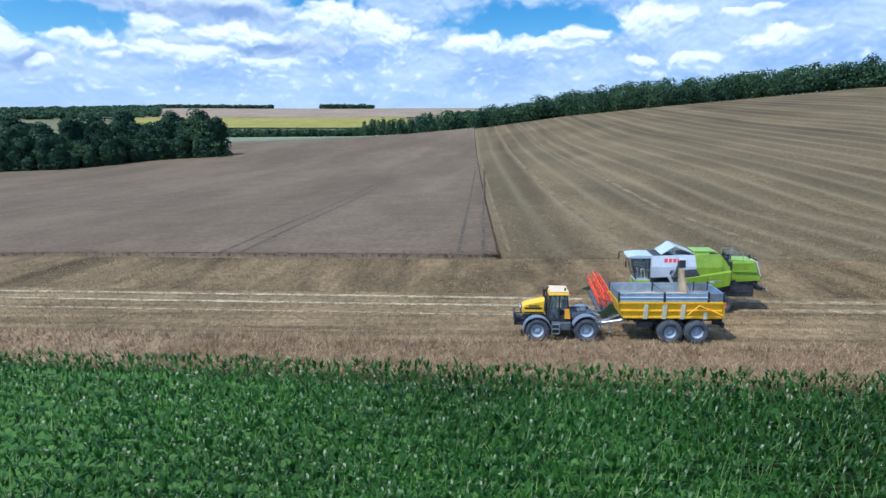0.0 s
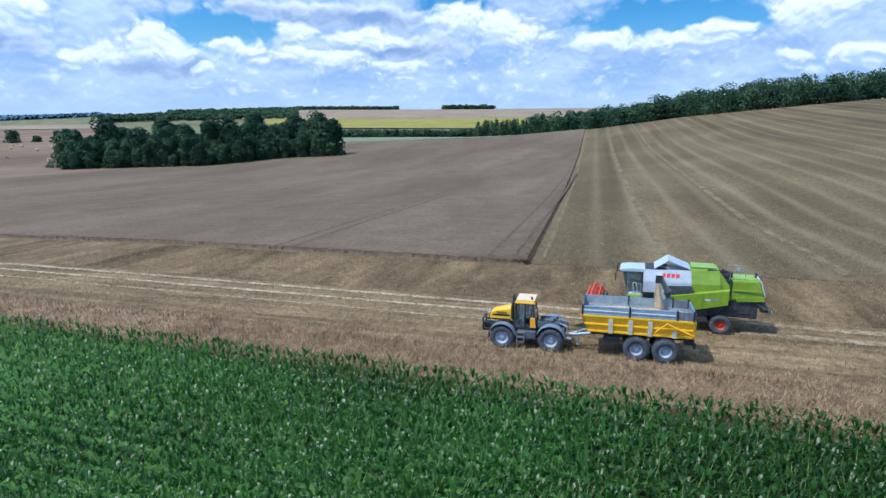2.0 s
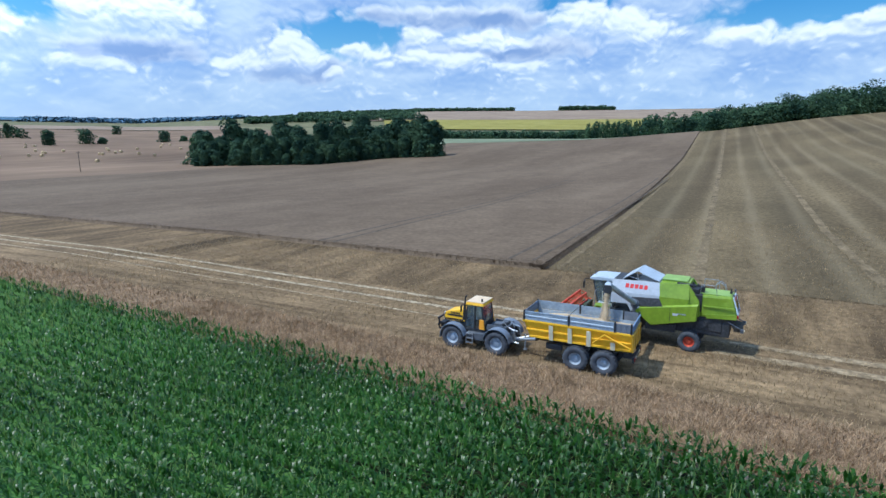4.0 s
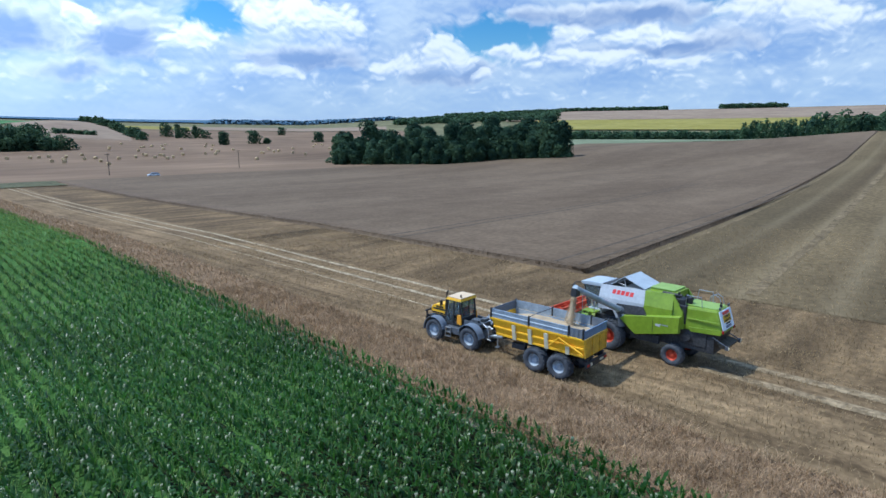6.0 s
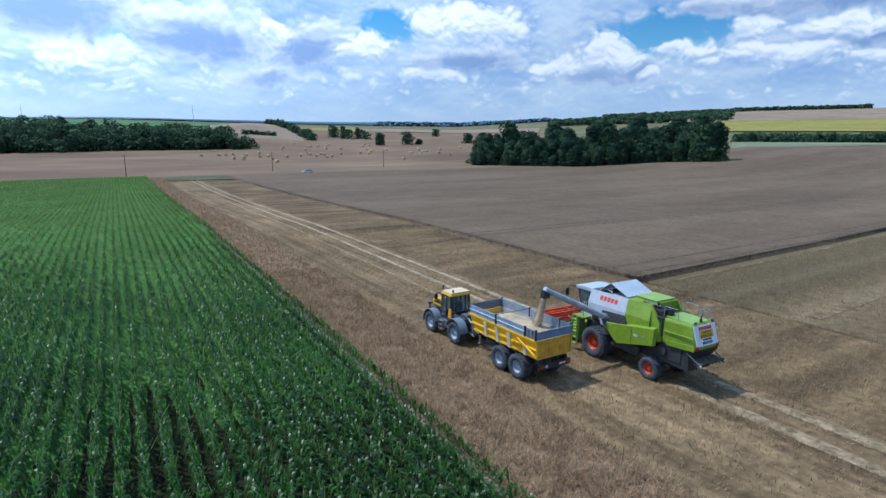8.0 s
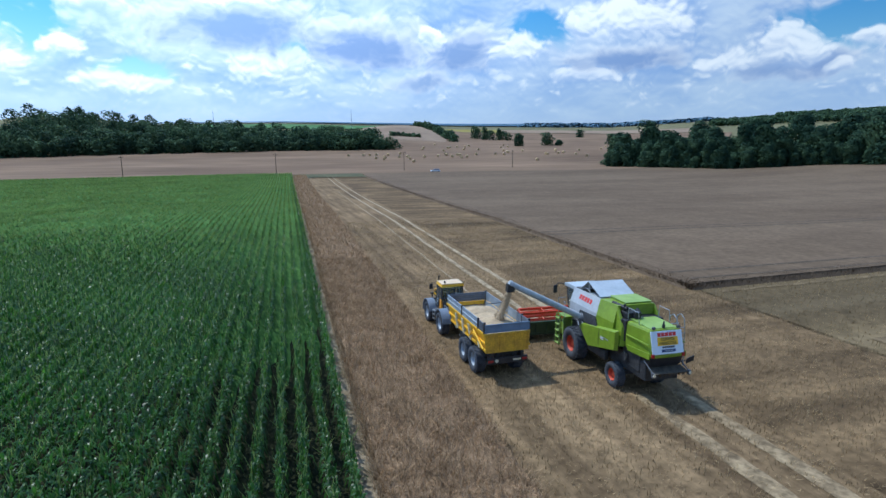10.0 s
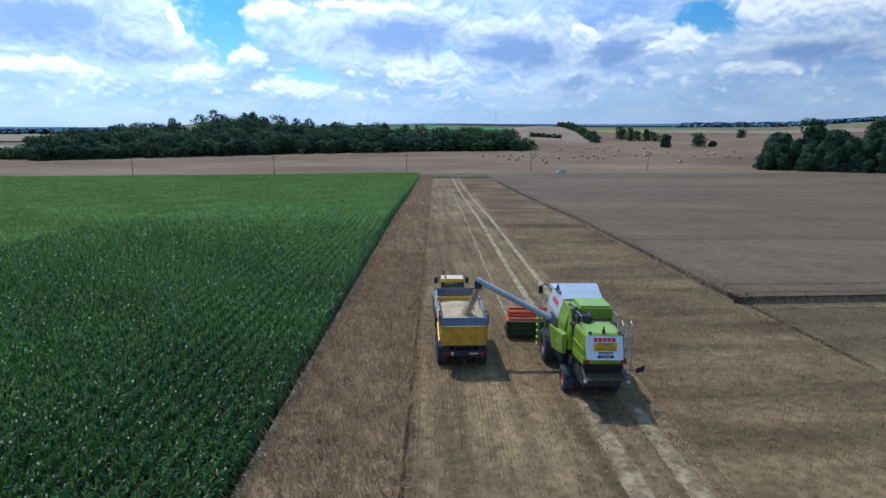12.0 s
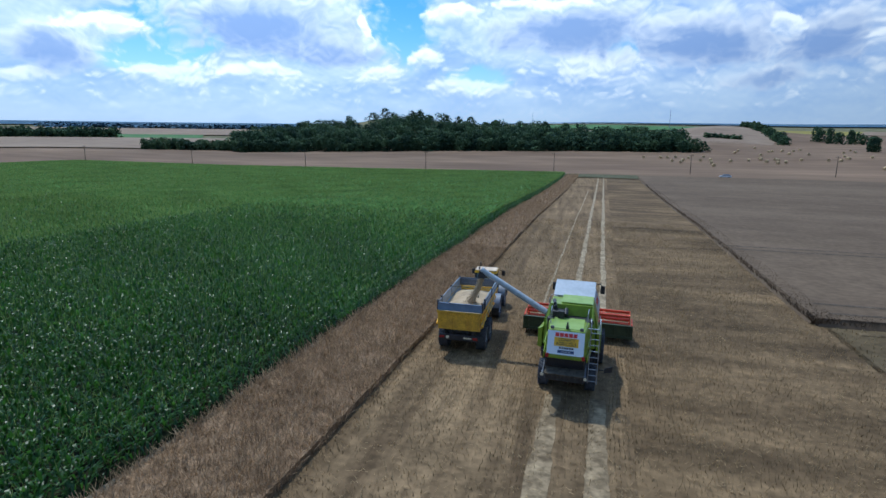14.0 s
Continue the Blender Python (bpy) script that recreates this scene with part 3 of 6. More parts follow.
def build_wheat_sides():
    Y = np.linspace(9.6, END - 5, 160)
    Y2, K = np.meshgrid(Y, [0.0, 0.49], indexing="ij")
    X2 = 20.35 + 0.04 * Y2 - 0.9 * (0.49 - K)
    tagged(grid_object("wheat_side", X2, Y2, land(X2, Y2) + K, M_WHEAT), "cut edge of the standing wheat field", "field", kind="structure")
    X = np.linspace(20.7, 340, 200)
    X2, K = np.meshgrid(X, [0.0, 0.49], indexing="ij")
    Y2 = 9.65 + 0.025 * (X2 - 22) - 0.9 * (0.49 - K)
    tagged(grid_object("wheat_side", X2, Y2, land(X2, Y2) + K, M_WHEAT), "cut edge of the standing wheat field", "field", kind="structure")


build_standing_wheat()
build_wheat_sides()


def build_tramlines():
    """Sprayer lanes pressed into the standing wheat."""
    for y0, wide in ((34.9, 0.5), (36.9, 0.5), (13.3, 0.4), (10.9, 0.35)):
        X = np.linspace(21.8, 130, 90)
        X2, K = np.meshgrid(X, [-0.5, 0.5], indexing="ij")
        Y2 = y0 + K * wide + 0.0 * X2
        tagged(grid_object("tramline", X2, Y2, land(X2, Y2) + 0.515, M_LANE), "dark sprayer wheel lane pressed into wheat", "track", kind="structure")


build_tramlines()


def build_tracks():
    rng = np.random.default_rng(4)
    for s0, wide, y0, y1 in ((5.35, 0.23, 3, END), (7.25, 0.23, 3, END), (3.3, 0.09, 6, 130), (5.2, 0.34, -120, -5), (7.1, 0.34, -120, -5)):
        Y = np.arange(y0, y1, 0.5)
        n = len(Y)
        wob = np.interp(Y, Y[::8], rng.normal(0, 0.03, len(Y[::8])))
        wid = wide + np.interp(Y, Y[::3], rng.normal(0, 0.14 * wide, len(Y[::3])))
        S = np.stack([s0 + wob - wid + rng.normal(0, 0.02, n), s0 + wob - 0.4 * wide, s0 + wob + 0.4 * wide, s0 + wob + wid + rng.normal(0, 0.02, n)])
        YY = np.stack([Y] * 4)
        X = S + 0.04 * YY
        Z = land(X, YY) + np.array([0.02, 0.05, 0.05, 0.02])[:, None] + 0.015
        tagged(grid_object("wheel_track", X, YY, Z, M_TRACK if y1 > 0 else M_DUSTY_TRACK), "pale flattened straw wheel track", "track", kind="structure")


build_tracks()


def build_cross_tracks():
    """Pale combine lanes running up the harvested slope."""
    rng = np.random.default_rng(14)
    for y0, wide in ((8.2, 0.25), (-3.6, 0.5), (-17.3, 0.5)):
        X = np.arange(22.5, 335, 1.5)
        n = len(X)
        Y = np.stack([y0 + 0.025 * (X - 22) + k * (wide + rng.normal(0, 0.05, n)) for k in (-1, -0.3, 0.3, 1)])
        XX = np.stack([X] * 4)
        Z = land(XX, Y) + np.array([0.03, 0.055, 0.055, 0.03])[:, None] + 0.02
        tagged(grid_object("wheel_track", XX, Y, Z, M_FADED), "pale flattened straw lane on the slope", "track", kind="structure")


build_cross_tracks()


def build_stubble():
    rng = np.random.default_rng(9)
    rows = np.arange(-2.35, 20.2, 0.165)
    for y0, y1, gap, w, h in ((-46, 16, 0.135, 0.036, 0.18), (16, 56, 0.30, 0.06, 0.17)):
        S, Y = np.meshgrid(rows, np.arange(y0, y1, gap), indexing="ij")
        S, Y = S.ravel() + rng.normal(0, 0.022, S.size), Y.ravel() + rng.uniform(-gap, gap, S.size)
        keep = rng.uniform(size=S.size) < 0.55 + 0.45 * np.sin(S * 0.9 + 2 * np.sin(Y * 0.21)) * np.sin(Y * 0.33 + S)
        keep &= (np.abs(S - 5.35) > 0.28) & (np.abs(S - 7.25) > 0.28)
        S, Y = S[keep], Y[keep]
        X = S + 0.04 * Y
        blades("stubble_stalks", X, Y, land(X, Y), h, w, 0.5, M_STALK, rng, "short cut wheat stalks in drilled rows", "stubble", parts=1)
    X, Y = np.meshgrid(np.arange(20.2, 62, 0.36), np.arange(-44, 10.2, 0.19), indexing="ij")
    X, Y = X.ravel() + rng.uniform(-0.3, 0.3, X.size), Y.ravel() + rng.normal(0, 0.03, X.size)
    keep = (Y < 9.3 + 0.025 * (X - 22)) & (rng.uniform(size=X.size) < 0.55)
    X, Y = X[keep], Y[keep]
    blades("stubble_stalks", X, Y, land(X, Y), 0.17, 0.06, 0.5, M_STALK, rng, "short cut wheat stalks on the slope", "stubble", parts=1)
    n = 30000
    S = rng.uniform(-2.4, 20.3, n)
    Y = rng.uniform(-46, 50, n)
    X = S + 0.04 * Y
    blades("loose_straw", X, Y, land(X, Y) + 0.08, 0.07, 0.03, 2.6, M_STALK, rng, "loose straw lying on the stubble", "straw", parts=1)


build_stubble()

patch("hay_field", 45, 80, 228, 640, M_BROWNFIELD, "mown beige field dotted with round bales")
patch("road_field", 79.8, 150, 228, 500, M_BROWNFIELD, "bare beige field below the wood")
patch("flower_field", 8.5, 34, 1200, 1680, M_YELLOW, "bright yellow flowering field on the far slope")
patch("far_wheat", 0, 36, 1685, 2350, M_BEIGE, "pale ripe field on the far slope")
patch("near_slope", 8, 30, 400, 560, M_PALEGRASS, "pale grassy meadow behind the wheat")
patch("slope_field", 71.5, 80, 620, 1120, M_BEIGE, "pale stubble field on the valley side", nr=40)
patch("valley_side", 48, 66.3, 1150, 1500, M_BEIGE, "pale ripe field on the valley side")
patch("far_bale_field", 45, 71.5, 640, 1115, M_BROWNFIELD, "bare beige field beyond the lone trees")
patch("flower_field", 66.3, 72.5, 1120, 1500, M_YELLOW, "yellow flowering field in the valley")
patch("ridge_field", 73, 96, 1150, 2000, M_GREEN, "green field along the ridge")
patch("valley_field", 124, 165, 520, 900, M_BEIGE, "pale field in the valley")
patch("valley_meadow", 126, 165, 905, 1300, M_GREEN, "green meadow in the valley")
patch("valley_field", 122, 165, 1310, 2300, M_BEIGE, "pale field in the valley")
# the hills' blue is aerial haze, carried by their material's colour
patch("far_hills", 32, 175, 3000, 4550, M_HAZE, "distant wooded hills with blue haze in their colour", nr=20)


# ---- maize ----
def maize_templates(rng, kinds, leaves, segs):
    """Leaf strips of a maize plant, as arrays (kinds, verts, 3) and shared faces."""
    out = []
    for _ in range(kinds):
        vs = []
        for i in range(leaves):
            f = (i + 0.5) / leaves
            top = f > 0.5
            h = (0.35 + 1.75 * f if not top else 1.0 + 0.62 * f) + rng.uniform(-0.08, 0.08)
            ln = (0.66 if not top else 0.60) * rng.uniform(0.75, 1.15)
            a = i * math.pi + rng.uniform(-0.9, 0.9)
            w = 0.060 * rng.uniform(0.8, 1.2)
            up = rng.uniform(0.5, 0.9) if not top else rng.uniform(0.85, 1.5)
            out_r = 0.78 if not top else rng.uniform(0.25, 0.6)
            sag = (1.05 + up * 0.6) if not top else rng.uniform(0.35, 1.25)
            d = np.array([math.cos(a), math.sin(a), 0])
            side = np.array([-d[1], d[0], 0])
            for k in range(segs + 1):
                q = k / segs
                p = d * (ln * out_r * (q - 0.12 * q * q)) + np.array([0, 0, h + up * ln * q - sag * ln * q * q])
                ww = w * (0.55 + 1.3 * q) * (1 - q ** 2.2) + 0.004
                vs += [p - side * ww + np.array([0, 0, 0.25 * ww]), p + side * ww + np.array([0, 0, 0.25 * ww])]
        out.append(vs)
    faces = []
    for i in range(leaves):
        b = i * (segs + 1) * 2
        for k in range(segs):
            j = b + 2 * k
            faces.append((j, j + 1, j + 3, j + 2))
    return np.array(out), np.array(faces)


def plant(name, X, Y, Z, templ, faces, mat, rng, size=(0.88, 1.1), stretch=1.0, across=0.72):
    n, nv = len(X), templ.shape[1]
    kind = rng.integers(0, len(templ), n)
    a = rng.uniform(0, 2 * math.pi, n)
    s = rng.uniform(*size, n)
    T = templ[kind]
    c, d = np.cos(a)[:, None], np.sin(a)[:, None]
    V = np.empty((n, nv, 3))
    V[:, :, 0] = (T[:, :, 0] * c - T[:, :, 1] * d) * s[:, None] * stretch * across + X[:, None]
    V[:, :, 1] = (T[:, :, 0] * d + T[:, :, 1] * c) * s[:, None] * stretch + Y[:, None]
    V[:, :, 2] = T[:, :, 2] * s[:, None] + Z[:, None]
    Fc = (faces[None] + (np.arange(n) * nv)[:, None, None]).reshape(-1, faces.shape[1])
    return array_object(name, V.reshape(-1, 3), Fc, mat)


def build_maize():
    rng = np.random.default_rng(5)

    def places(s0, s1, y0, y1, step, rows=1, rise=None, fall=None):
        s = np.arange(s0, s1, -0.75 * rows)
        y = np.arange(y0, y1, step)
        S, Y = np.meshgrid(s, y, indexing="ij")
        S = S + rng.normal(0, 0.045, S.shape)
        Y = Y + rng.uniform(-0.4, 0.4, Y.shape) * step
        S, Y = S.ravel(), Y.ravel()
        keep = Y > -30 + 0.32 * (-18 - S)
        # one density of planting gives way to the next over a wide belt
        if rise:
            keep &= rng.uniform(size=S.size) < (Y - rise[0]) / (rise[1] - rise[0])
        if fall:
            keep &= rng.uniform(size=S.size) < (fall[1] - Y) / (fall[1] - fall[0])
        return S[keep], Y[keep]

    def tassels(X, Y, each, width):
        """Pale branched tassels above the plants."""
        n = len(X) * each
        X, Y = np.repeat(X, each) + rng.normal(0, 0.07, n), np.repeat(Y, each) + rng.normal(0, 0.11, n)
        blades("maize_tassels", X, Y, land(X, Y) + 1.25, 0.42, width, 0.7, M_TASSEL, rng, "pale yellow-green tassels above the maize", "maize", parts=1)

    t, f = maize_templates(rng, 24, 10, 2)
    S, Y = places(-8.05, -44, -42, 76, 0.235, fall=(24, 76))
    X = S + 0.04 * Y
    tassels(X, Y, 2, 0.028)
    tagged(plant("maize_crop", X, Y, land(X, Y), t, f, M_MAIZE, rng, (0.66, 0.83), 1.36, 0.60), "dense rows of tall dark green maize", "maize", kind="stuff")
    # beyond the nearest plants the closed canopy is a ridged sheet of leaf, with plants standing out of it
    for s0, s1, y0, y1 in ((-7.95, -44.35, -118, END), (-44.35, -250, -118, END)):
        s = np.arange(s0, s1, -0.375)
        y = np.arange(y0, y1, 2.2)
        C, Y = np.meshgrid(s, y, indexing="ij")
        ridge = np.where(np.arange(len(s)) % 2 == 0, 1.0, 0.0)[:, None]
        X = C + 0.04 * Y
        near = np.clip(np.maximum(Y + 4, -(C + 40)) / 55, 0, 1)
        Z = land(X, Y) - 0.30 + 1.26 * near ** 0.9 + 0.45 * ridge * (0.4 + 0.6 * near) + rng.normal(0, 0.07, C.shape)
        Z[0] = land(X[0], Y[0]) - 0.3
        tagged(grid_object("maize_canopy", X, Y, Z, M_CANOPY, False), "closed leafy canopy of the maize rows", "maize", kind="stuff")
    t, f = maize_templates(rng, 12, 5, 2)
    for s0, s1, y0, y1, rise in ((-8.05, -44, 24, 150, (24, 76)), (-44.05, -90, -42, 150, None)):
        S, Y = places(s0, s1, y0, y1, 0.56, rise=rise, fall=(80, 150))
        X = S + 0.04 * Y
        tassels(X, Y, 6, 0.070)
        tagged(plant("maize_crop", X, Y, land(X, Y), t, f, M_MAIZE, rng, (0.68, 0.85), 1.40, 0.50), "dense rows of tall dark green maize", "maize", kind="stuff")
    t, f = maize_templates(rng, 12, 4, 2)
    for s0, s1, y0, y1, rise in ((-8.05, -90, 80, END, (80, 150)), (-90.4, -250, -40, END, None)):
        S, Y = places(s0, s1, y0, y1, 1.25, rise=rise)
        X = S + 0.04 * Y
        tassels(X, Y, 5, 0.20)
        tagged(plant("maize_crop", X, Y, land(X, Y), t, f, M_MAIZE, rng, (0.70, 0.85), 1.95, 0.6), "dense rows of tall dark green maize", "maize", kind="stuff")


build_maize()


# ---- trees ----
def crown_arrays(rng, height, width, lobes, leaves, size, low=0.16, taper=0.55):
    """Small leaf clumps on several uneven lobes, the lowest near the ground."""
    P, D = [], []
    for k in range(lobes + 1):
        f = (k + 0.5) / lobes
        if k == lobes:
            # the main dome, which the smaller lobes break up
            c = np.array([0, 0, height * (low + 0.40)])
            rad = np.array([width * 0.36, width * 0.36, height * (0.52 - low * 0.6)])
            n = leaves // 3
        else:
            zc = height * (low + (0.84 - low) * f)
            off = width * 0.29 * (1 - 0.75 * taper * max(0, f - 0.35)) * (0.25 + rng.uniform())
            a = k * 2.4 + rng.uniform(-0.6, 0.6)
            c = np.array([math.cos(a) * off, math.sin(a) * off, zc])
            sh = 1.08 - 0.40 * taper * f
            rad = np.array([width * rng.uniform(0.20, 0.31) * sh, width * rng.uniform(0.20, 0.31) * sh, height * rng.uniform(0.11, 0.17)])
            n = int(leaves * 0.67) // lobes
        d = rng.normal(size=(n, 3))
        d[:, 2] += 0.25
        d /= np.linalg.norm(d, axis=1)[:, None]
        P.append(c + d * rad * rng.uniform(0.80, 1.06, (n, 1)))
        D.append(d / rad * rad.min())
    P, D = np.concatenate(P), np.concatenate(D)
    P[:, 2] = np.maximum(P[:, 2], 0.3)
    n = len(P)
    # the clumps lie roughly along the crown's surface
    soft = D / np.linalg.norm(D, axis=1)[:, None]
    D = soft + rng.normal(0, 0.33, (n, 3))
    u = np.cross(D, rng.normal(size=(n, 3)))
    u /= np.linalg.norm(u, axis=1)[:, None]
    w = np.cross(D, u)
    w /= np.linalg.norm(w, axis=1)[:, None]
    s = size * rng.uniform(0.6, 1.35, (n, 1))
    V = np.stack([P - u * s, P - w * s * 0.8, P + u * s, P + w * s * 0.8], 1).reshape(-1, 3)
    return V, np.arange(4 * n).reshape(-1, 4), np.repeat(soft + rng.normal(0, 0.12, (n, 3)), 4, axis=0)


def soften(ob, normals):
    """Light the leaf clumps by the round of the crown that they lie on."""
    normals = normals / np.linalg.norm(normals, axis=1)[:, None]
    ob.data.normals_split_custom_set_from_vertices([tuple(v) for v in normals])
    return ob


def trunk_bm(rng, height, radius, limbs):
    bm = bmesh.new()

    def tube(p, q, r0, r1):
        d = (q - p)
        m = Matrix.Translation((p + q) / 2) @ d.to_track_quat("Z", "Y").to_matrix().to_4x4()
        bmesh.ops.create_cone(bm, cap_ends=True, segments=8, radius1=r0, radius2=r1, depth=d.length, matrix=m)

    top = Vector((rng.uniform(-0.4, 0.4), rng.uniform(-0.4, 0.4), height * 0.75))
    tube(Vector((0, 0, -0.4)), top * 0.4, radius, radius * 0.7)
    tube(top * 0.4, top, radius * 0.7, radius * 0.2)
    for i in range(limbs):
        a = i * 2.4 + rng.uniform(-0.4, 0.4)
        p = top * rng.uniform(0.3, 0.75)
        tube(p, p + Vector((math.cos(a), math.sin(a), 0.9)) * height * 0.2, radius * 0.35, radius * 0.08)
    return bm


def make_tree(seed, height, width, lobes=14, leaves=1500, size=0.5, label="", name="tree", category="tree"):
    rng = np.random.default_rng(seed)
    root = new(name)
    part("trunk", trunk_bm(rng, height, height * 0.018, 5), M_BARK, root)
    V, Fc, Nn = crown_arrays(rng, height, width, lobes, leaves, size, 0.03)
    c = soften(array_object("crown", V, Fc, M_LEAF, True), Nn)
    c.parent = root
    return tagged(root, label or "tall leafy dark green tree in a field copse", category, group="trees of the copse")


def build_copse():
    rng = np.random.default_rng(11)
    kinds = [make_tree(20 + i, h, w, 16, 3600, 0.58) for i, (h, w) in enumerate(((22, 15), (19, 16), (24, 15), (17, 15), (20, 14), (14, 13)))]
    spots = []
    for i in range(34):
        f = (i + rng.uniform(0.1, 0.9)) / 34
        spots.append((30.6 + 23.6 * f, 284 + 8 * math.sin(f * 8) + rng.uniform(0, 8), rng.uniform(0.70, 1.0)))
    for i in range(34):
        f = (i + rng.uniform(0.1, 0.9)) / 34
        spots.append((31.2 + 22.8 * f, 300 + rng.uniform(0, 24), rng.uniform(0.88, 1.08)))
    for i in range(30):
        f = (i + rng.uniform(0.1, 0.9)) / 30
        spots.append((30.8 + 23.0 * f, 279 + 8 * math.sin(f * 8) + rng.uniform(0, 3), rng.uniform(0.40, 0.62)))
    for i, (az, r, h) in enumerate(spots):
        if az > 50.5 and r < 302:
            h *= 0.75
        x, y = polar(az, r)
        m = Matrix.Translation((x, y, land1(x, y))) @ Matrix.Rotation(rng.uniform(0, 6.3), 4, "Z") @ Matrix.Scale(h, 4)
        if i < 6:
            kinds[i].matrix_basis = m
        else:
            copy_thing(kinds[i % 6], m)


build_copse()


def wood(name, label, seed, az0, az1, r0, r1, count, h, w, leaves, size, mat=None, low=0.05, lobes=8, taper=0.55):
    """A far stand of trees as one mass of leaf clumps; r0 and r1 are its near and far edge by bearing."""
    rng = np.random.default_rng(seed)
    VV, FF, NN, b = [], [], [], 0
    for i in range(count):
        az = az0 + (az1 - az0) * (i + rng.uniform()) / count
        ra = r0(az) if callable(r0) else r0
        rb = r1(az) if callable(r1) else r1
        x, y = polar(az, ra + (rb - ra) * rng.uniform() ** 1.2)
        V, Fc, Nn = crown_arrays(rng, h * rng.uniform(0.7, 1.2), w * rng.uniform(0.8, 1.25), lobes, leaves, size, low, taper)
        VV.append(V + [x, y, land1(x, y) - 0.4])
        FF.append(Fc + b)
        NN.append(Nn)
        b += len(V)
    ob = soften(array_object(name, np.concatenate(VV), np.concatenate(FF), mat or M_LEAF, True), np.concatenate(NN))
    return tagged(ob, label, "woodland", kind="stuff")


def build_woods():
    wood("hill_wood", "dense dark green wood along the crest", 31, -60, 4, lambda a: 346 + 3 * max(0, a + 7), lambda a: 385 + 6 * max(0, a + 7), 270, 16, 15, 560, 0.58)
    wood("slope_wood", "green wood falling behind the crest", 32, -4, 9, 420, 760, 130, 15, 12, 240, 0.9)
    wood("knoll_wood", "dense mixed wood on a low knoll", 33, 78.5, 123, 486, lambda a: 660 - 4 * abs(a - 106), 330, 17, 18, 380, 0.9)
    wood("knoll_wood", "lower trees along the edge of the knoll wood", 34, 76.6, 123, 476, 492, 128, 12, 13, 320, 0.8)
    # these ridges take the haze-tinted colour instead of plain leaf
    wood("far_ridge", "wooded ridge beyond the valley with haze in its colour", 46, 47, 64, 2900, lambda a: 3300 + 40 * (a - 47), 150, 15, 120, 70, 8.0, M_HAZE)
    wood("far_ridge", "wooded ridge beyond the valley with haze in its colour", 47, 118, 138, 2500, 2900, 160, 14, 110, 70, 8.0, M_HAZE)
    wood("tree_belt", "low tree belt in the valley", 35, 122.5, 131, 500, 530, 40, 10, 11, 220, 0.8)
    wood("tree_belt", "far tree belt in the valley", 36, 133, 142, 900, 960, 60, 15, 16, 140, 1.6)
    wood("hedge_row", "dense hedge of shrubs behind the wheat", 37, 13.5, 30, 560, 600, 130, 9, 11, 160, 0.9)
    wood("tree_row", "row of pointed trees behind the crest", 38, 3.5, 14.5, 500, 540, 60, 15, 8, 220, 0.7, taper=1.3)
    wood("skyline_wood", "dark strip of wood on the skyline", 39, 11.5, 16.5, 2420, 2480, 50, 19, 26, 90, 3.0)
    wood("skyline_wood", "dark strip of wood on the skyline", 40, 21, 42, 2380, 2500, 190, 15, 28, 90, 3.0)
    wood("skyline_wood", "dark strip of wood on the skyline", 41, -8, 4.5, 1500, 1640, 120, 22, 22, 110, 2.4)
    wood("hillside_wood", "dark wooded hillside beyond the copse", 42, 31, 47, 1700, lambda a: 2350 - 40 * max(0, a - 36), 260, 16, 30, 90, 3.2)
    wood("valley_trees", "scattered trees along the valley", 43, 65.0, 69.2, 740, 800, 11, 17, 11, 260, 1.0)
    wood("valley_wood", "narrow wood climbing the valley side", 44, 70.6, 74.8, lambda a: 650 + 95 * (a - 70.6), lambda a: 690 + 95 * (a - 70.6), 46, 12, 12, 220, 1.0)
    wood("hedge_row", "short hedge on the pale slope", 45, 74.2, 77.2, 690, 700, 18, 6, 9, 140, 0.8)


build_woods()


def build_bushes():
    """Single round bushes in the bale field."""
    for i, (az, r, h, w) in enumerate(((64.0, 560, 14, 13), (61.2, 590, 15, 17), (60.0, 590, 7, 9), (55.0, 640, 13, 15), (53.4, 650, 7, 9), (52.0, 620, 12, 12), (58.3, 900, 14, 15))):
        x, y = polar(az, r)
        o = make_tree(60 + i, h, w, 10, 900, 0.75, "lone round dark green tree in the bale field")
        o["group"] = "lone trees"
        o.matrix_basis = Matrix.Translation((x, y, land1(x, y)))


build_bushes()


def build_bales():
    rng = np.random.default_rng(17)
    bm = bmesh.new()
    bmesh.ops.create_cone(bm, cap_ends=True, segments=20, radius1=0.8, radius2=0.8, depth=1.3, matrix=Matrix.Translation((0, 0, 0.78)) @ Matrix.Rotation(math.pi / 2, 4, "Y"))
    bmesh.ops.bevel(bm, geom=[e for e in bm.edges if len(e.link_faces) == 2 and e.calc_face_angle() > 1.0], offset=0.08, segments=2, affect="EDGES", profile=0.5)
    first = mesh_object("round_bale", bm, M_BALE)
    tagged(first, "golden round straw bale on the mown field", "bale", group="bales in the field")
    for i in range(64):
        az = rng.uniform(53, 82)
        r = rng.uniform(330, 400) + rng.uniform(0, 190) * (1 if az < 74 else 0.2)
        x, y = polar(az, r)
        m = Matrix.Translation((x, y, land1(x, y) + 0.3)) @ Matrix.Rotation(rng.uniform(0, 3.1), 4, "Z") @ Matrix.Scale(1.1, 4)
        if i == 0:
            first.matrix_basis = m
        else:
            copy_thing(first, m)


build_bales()


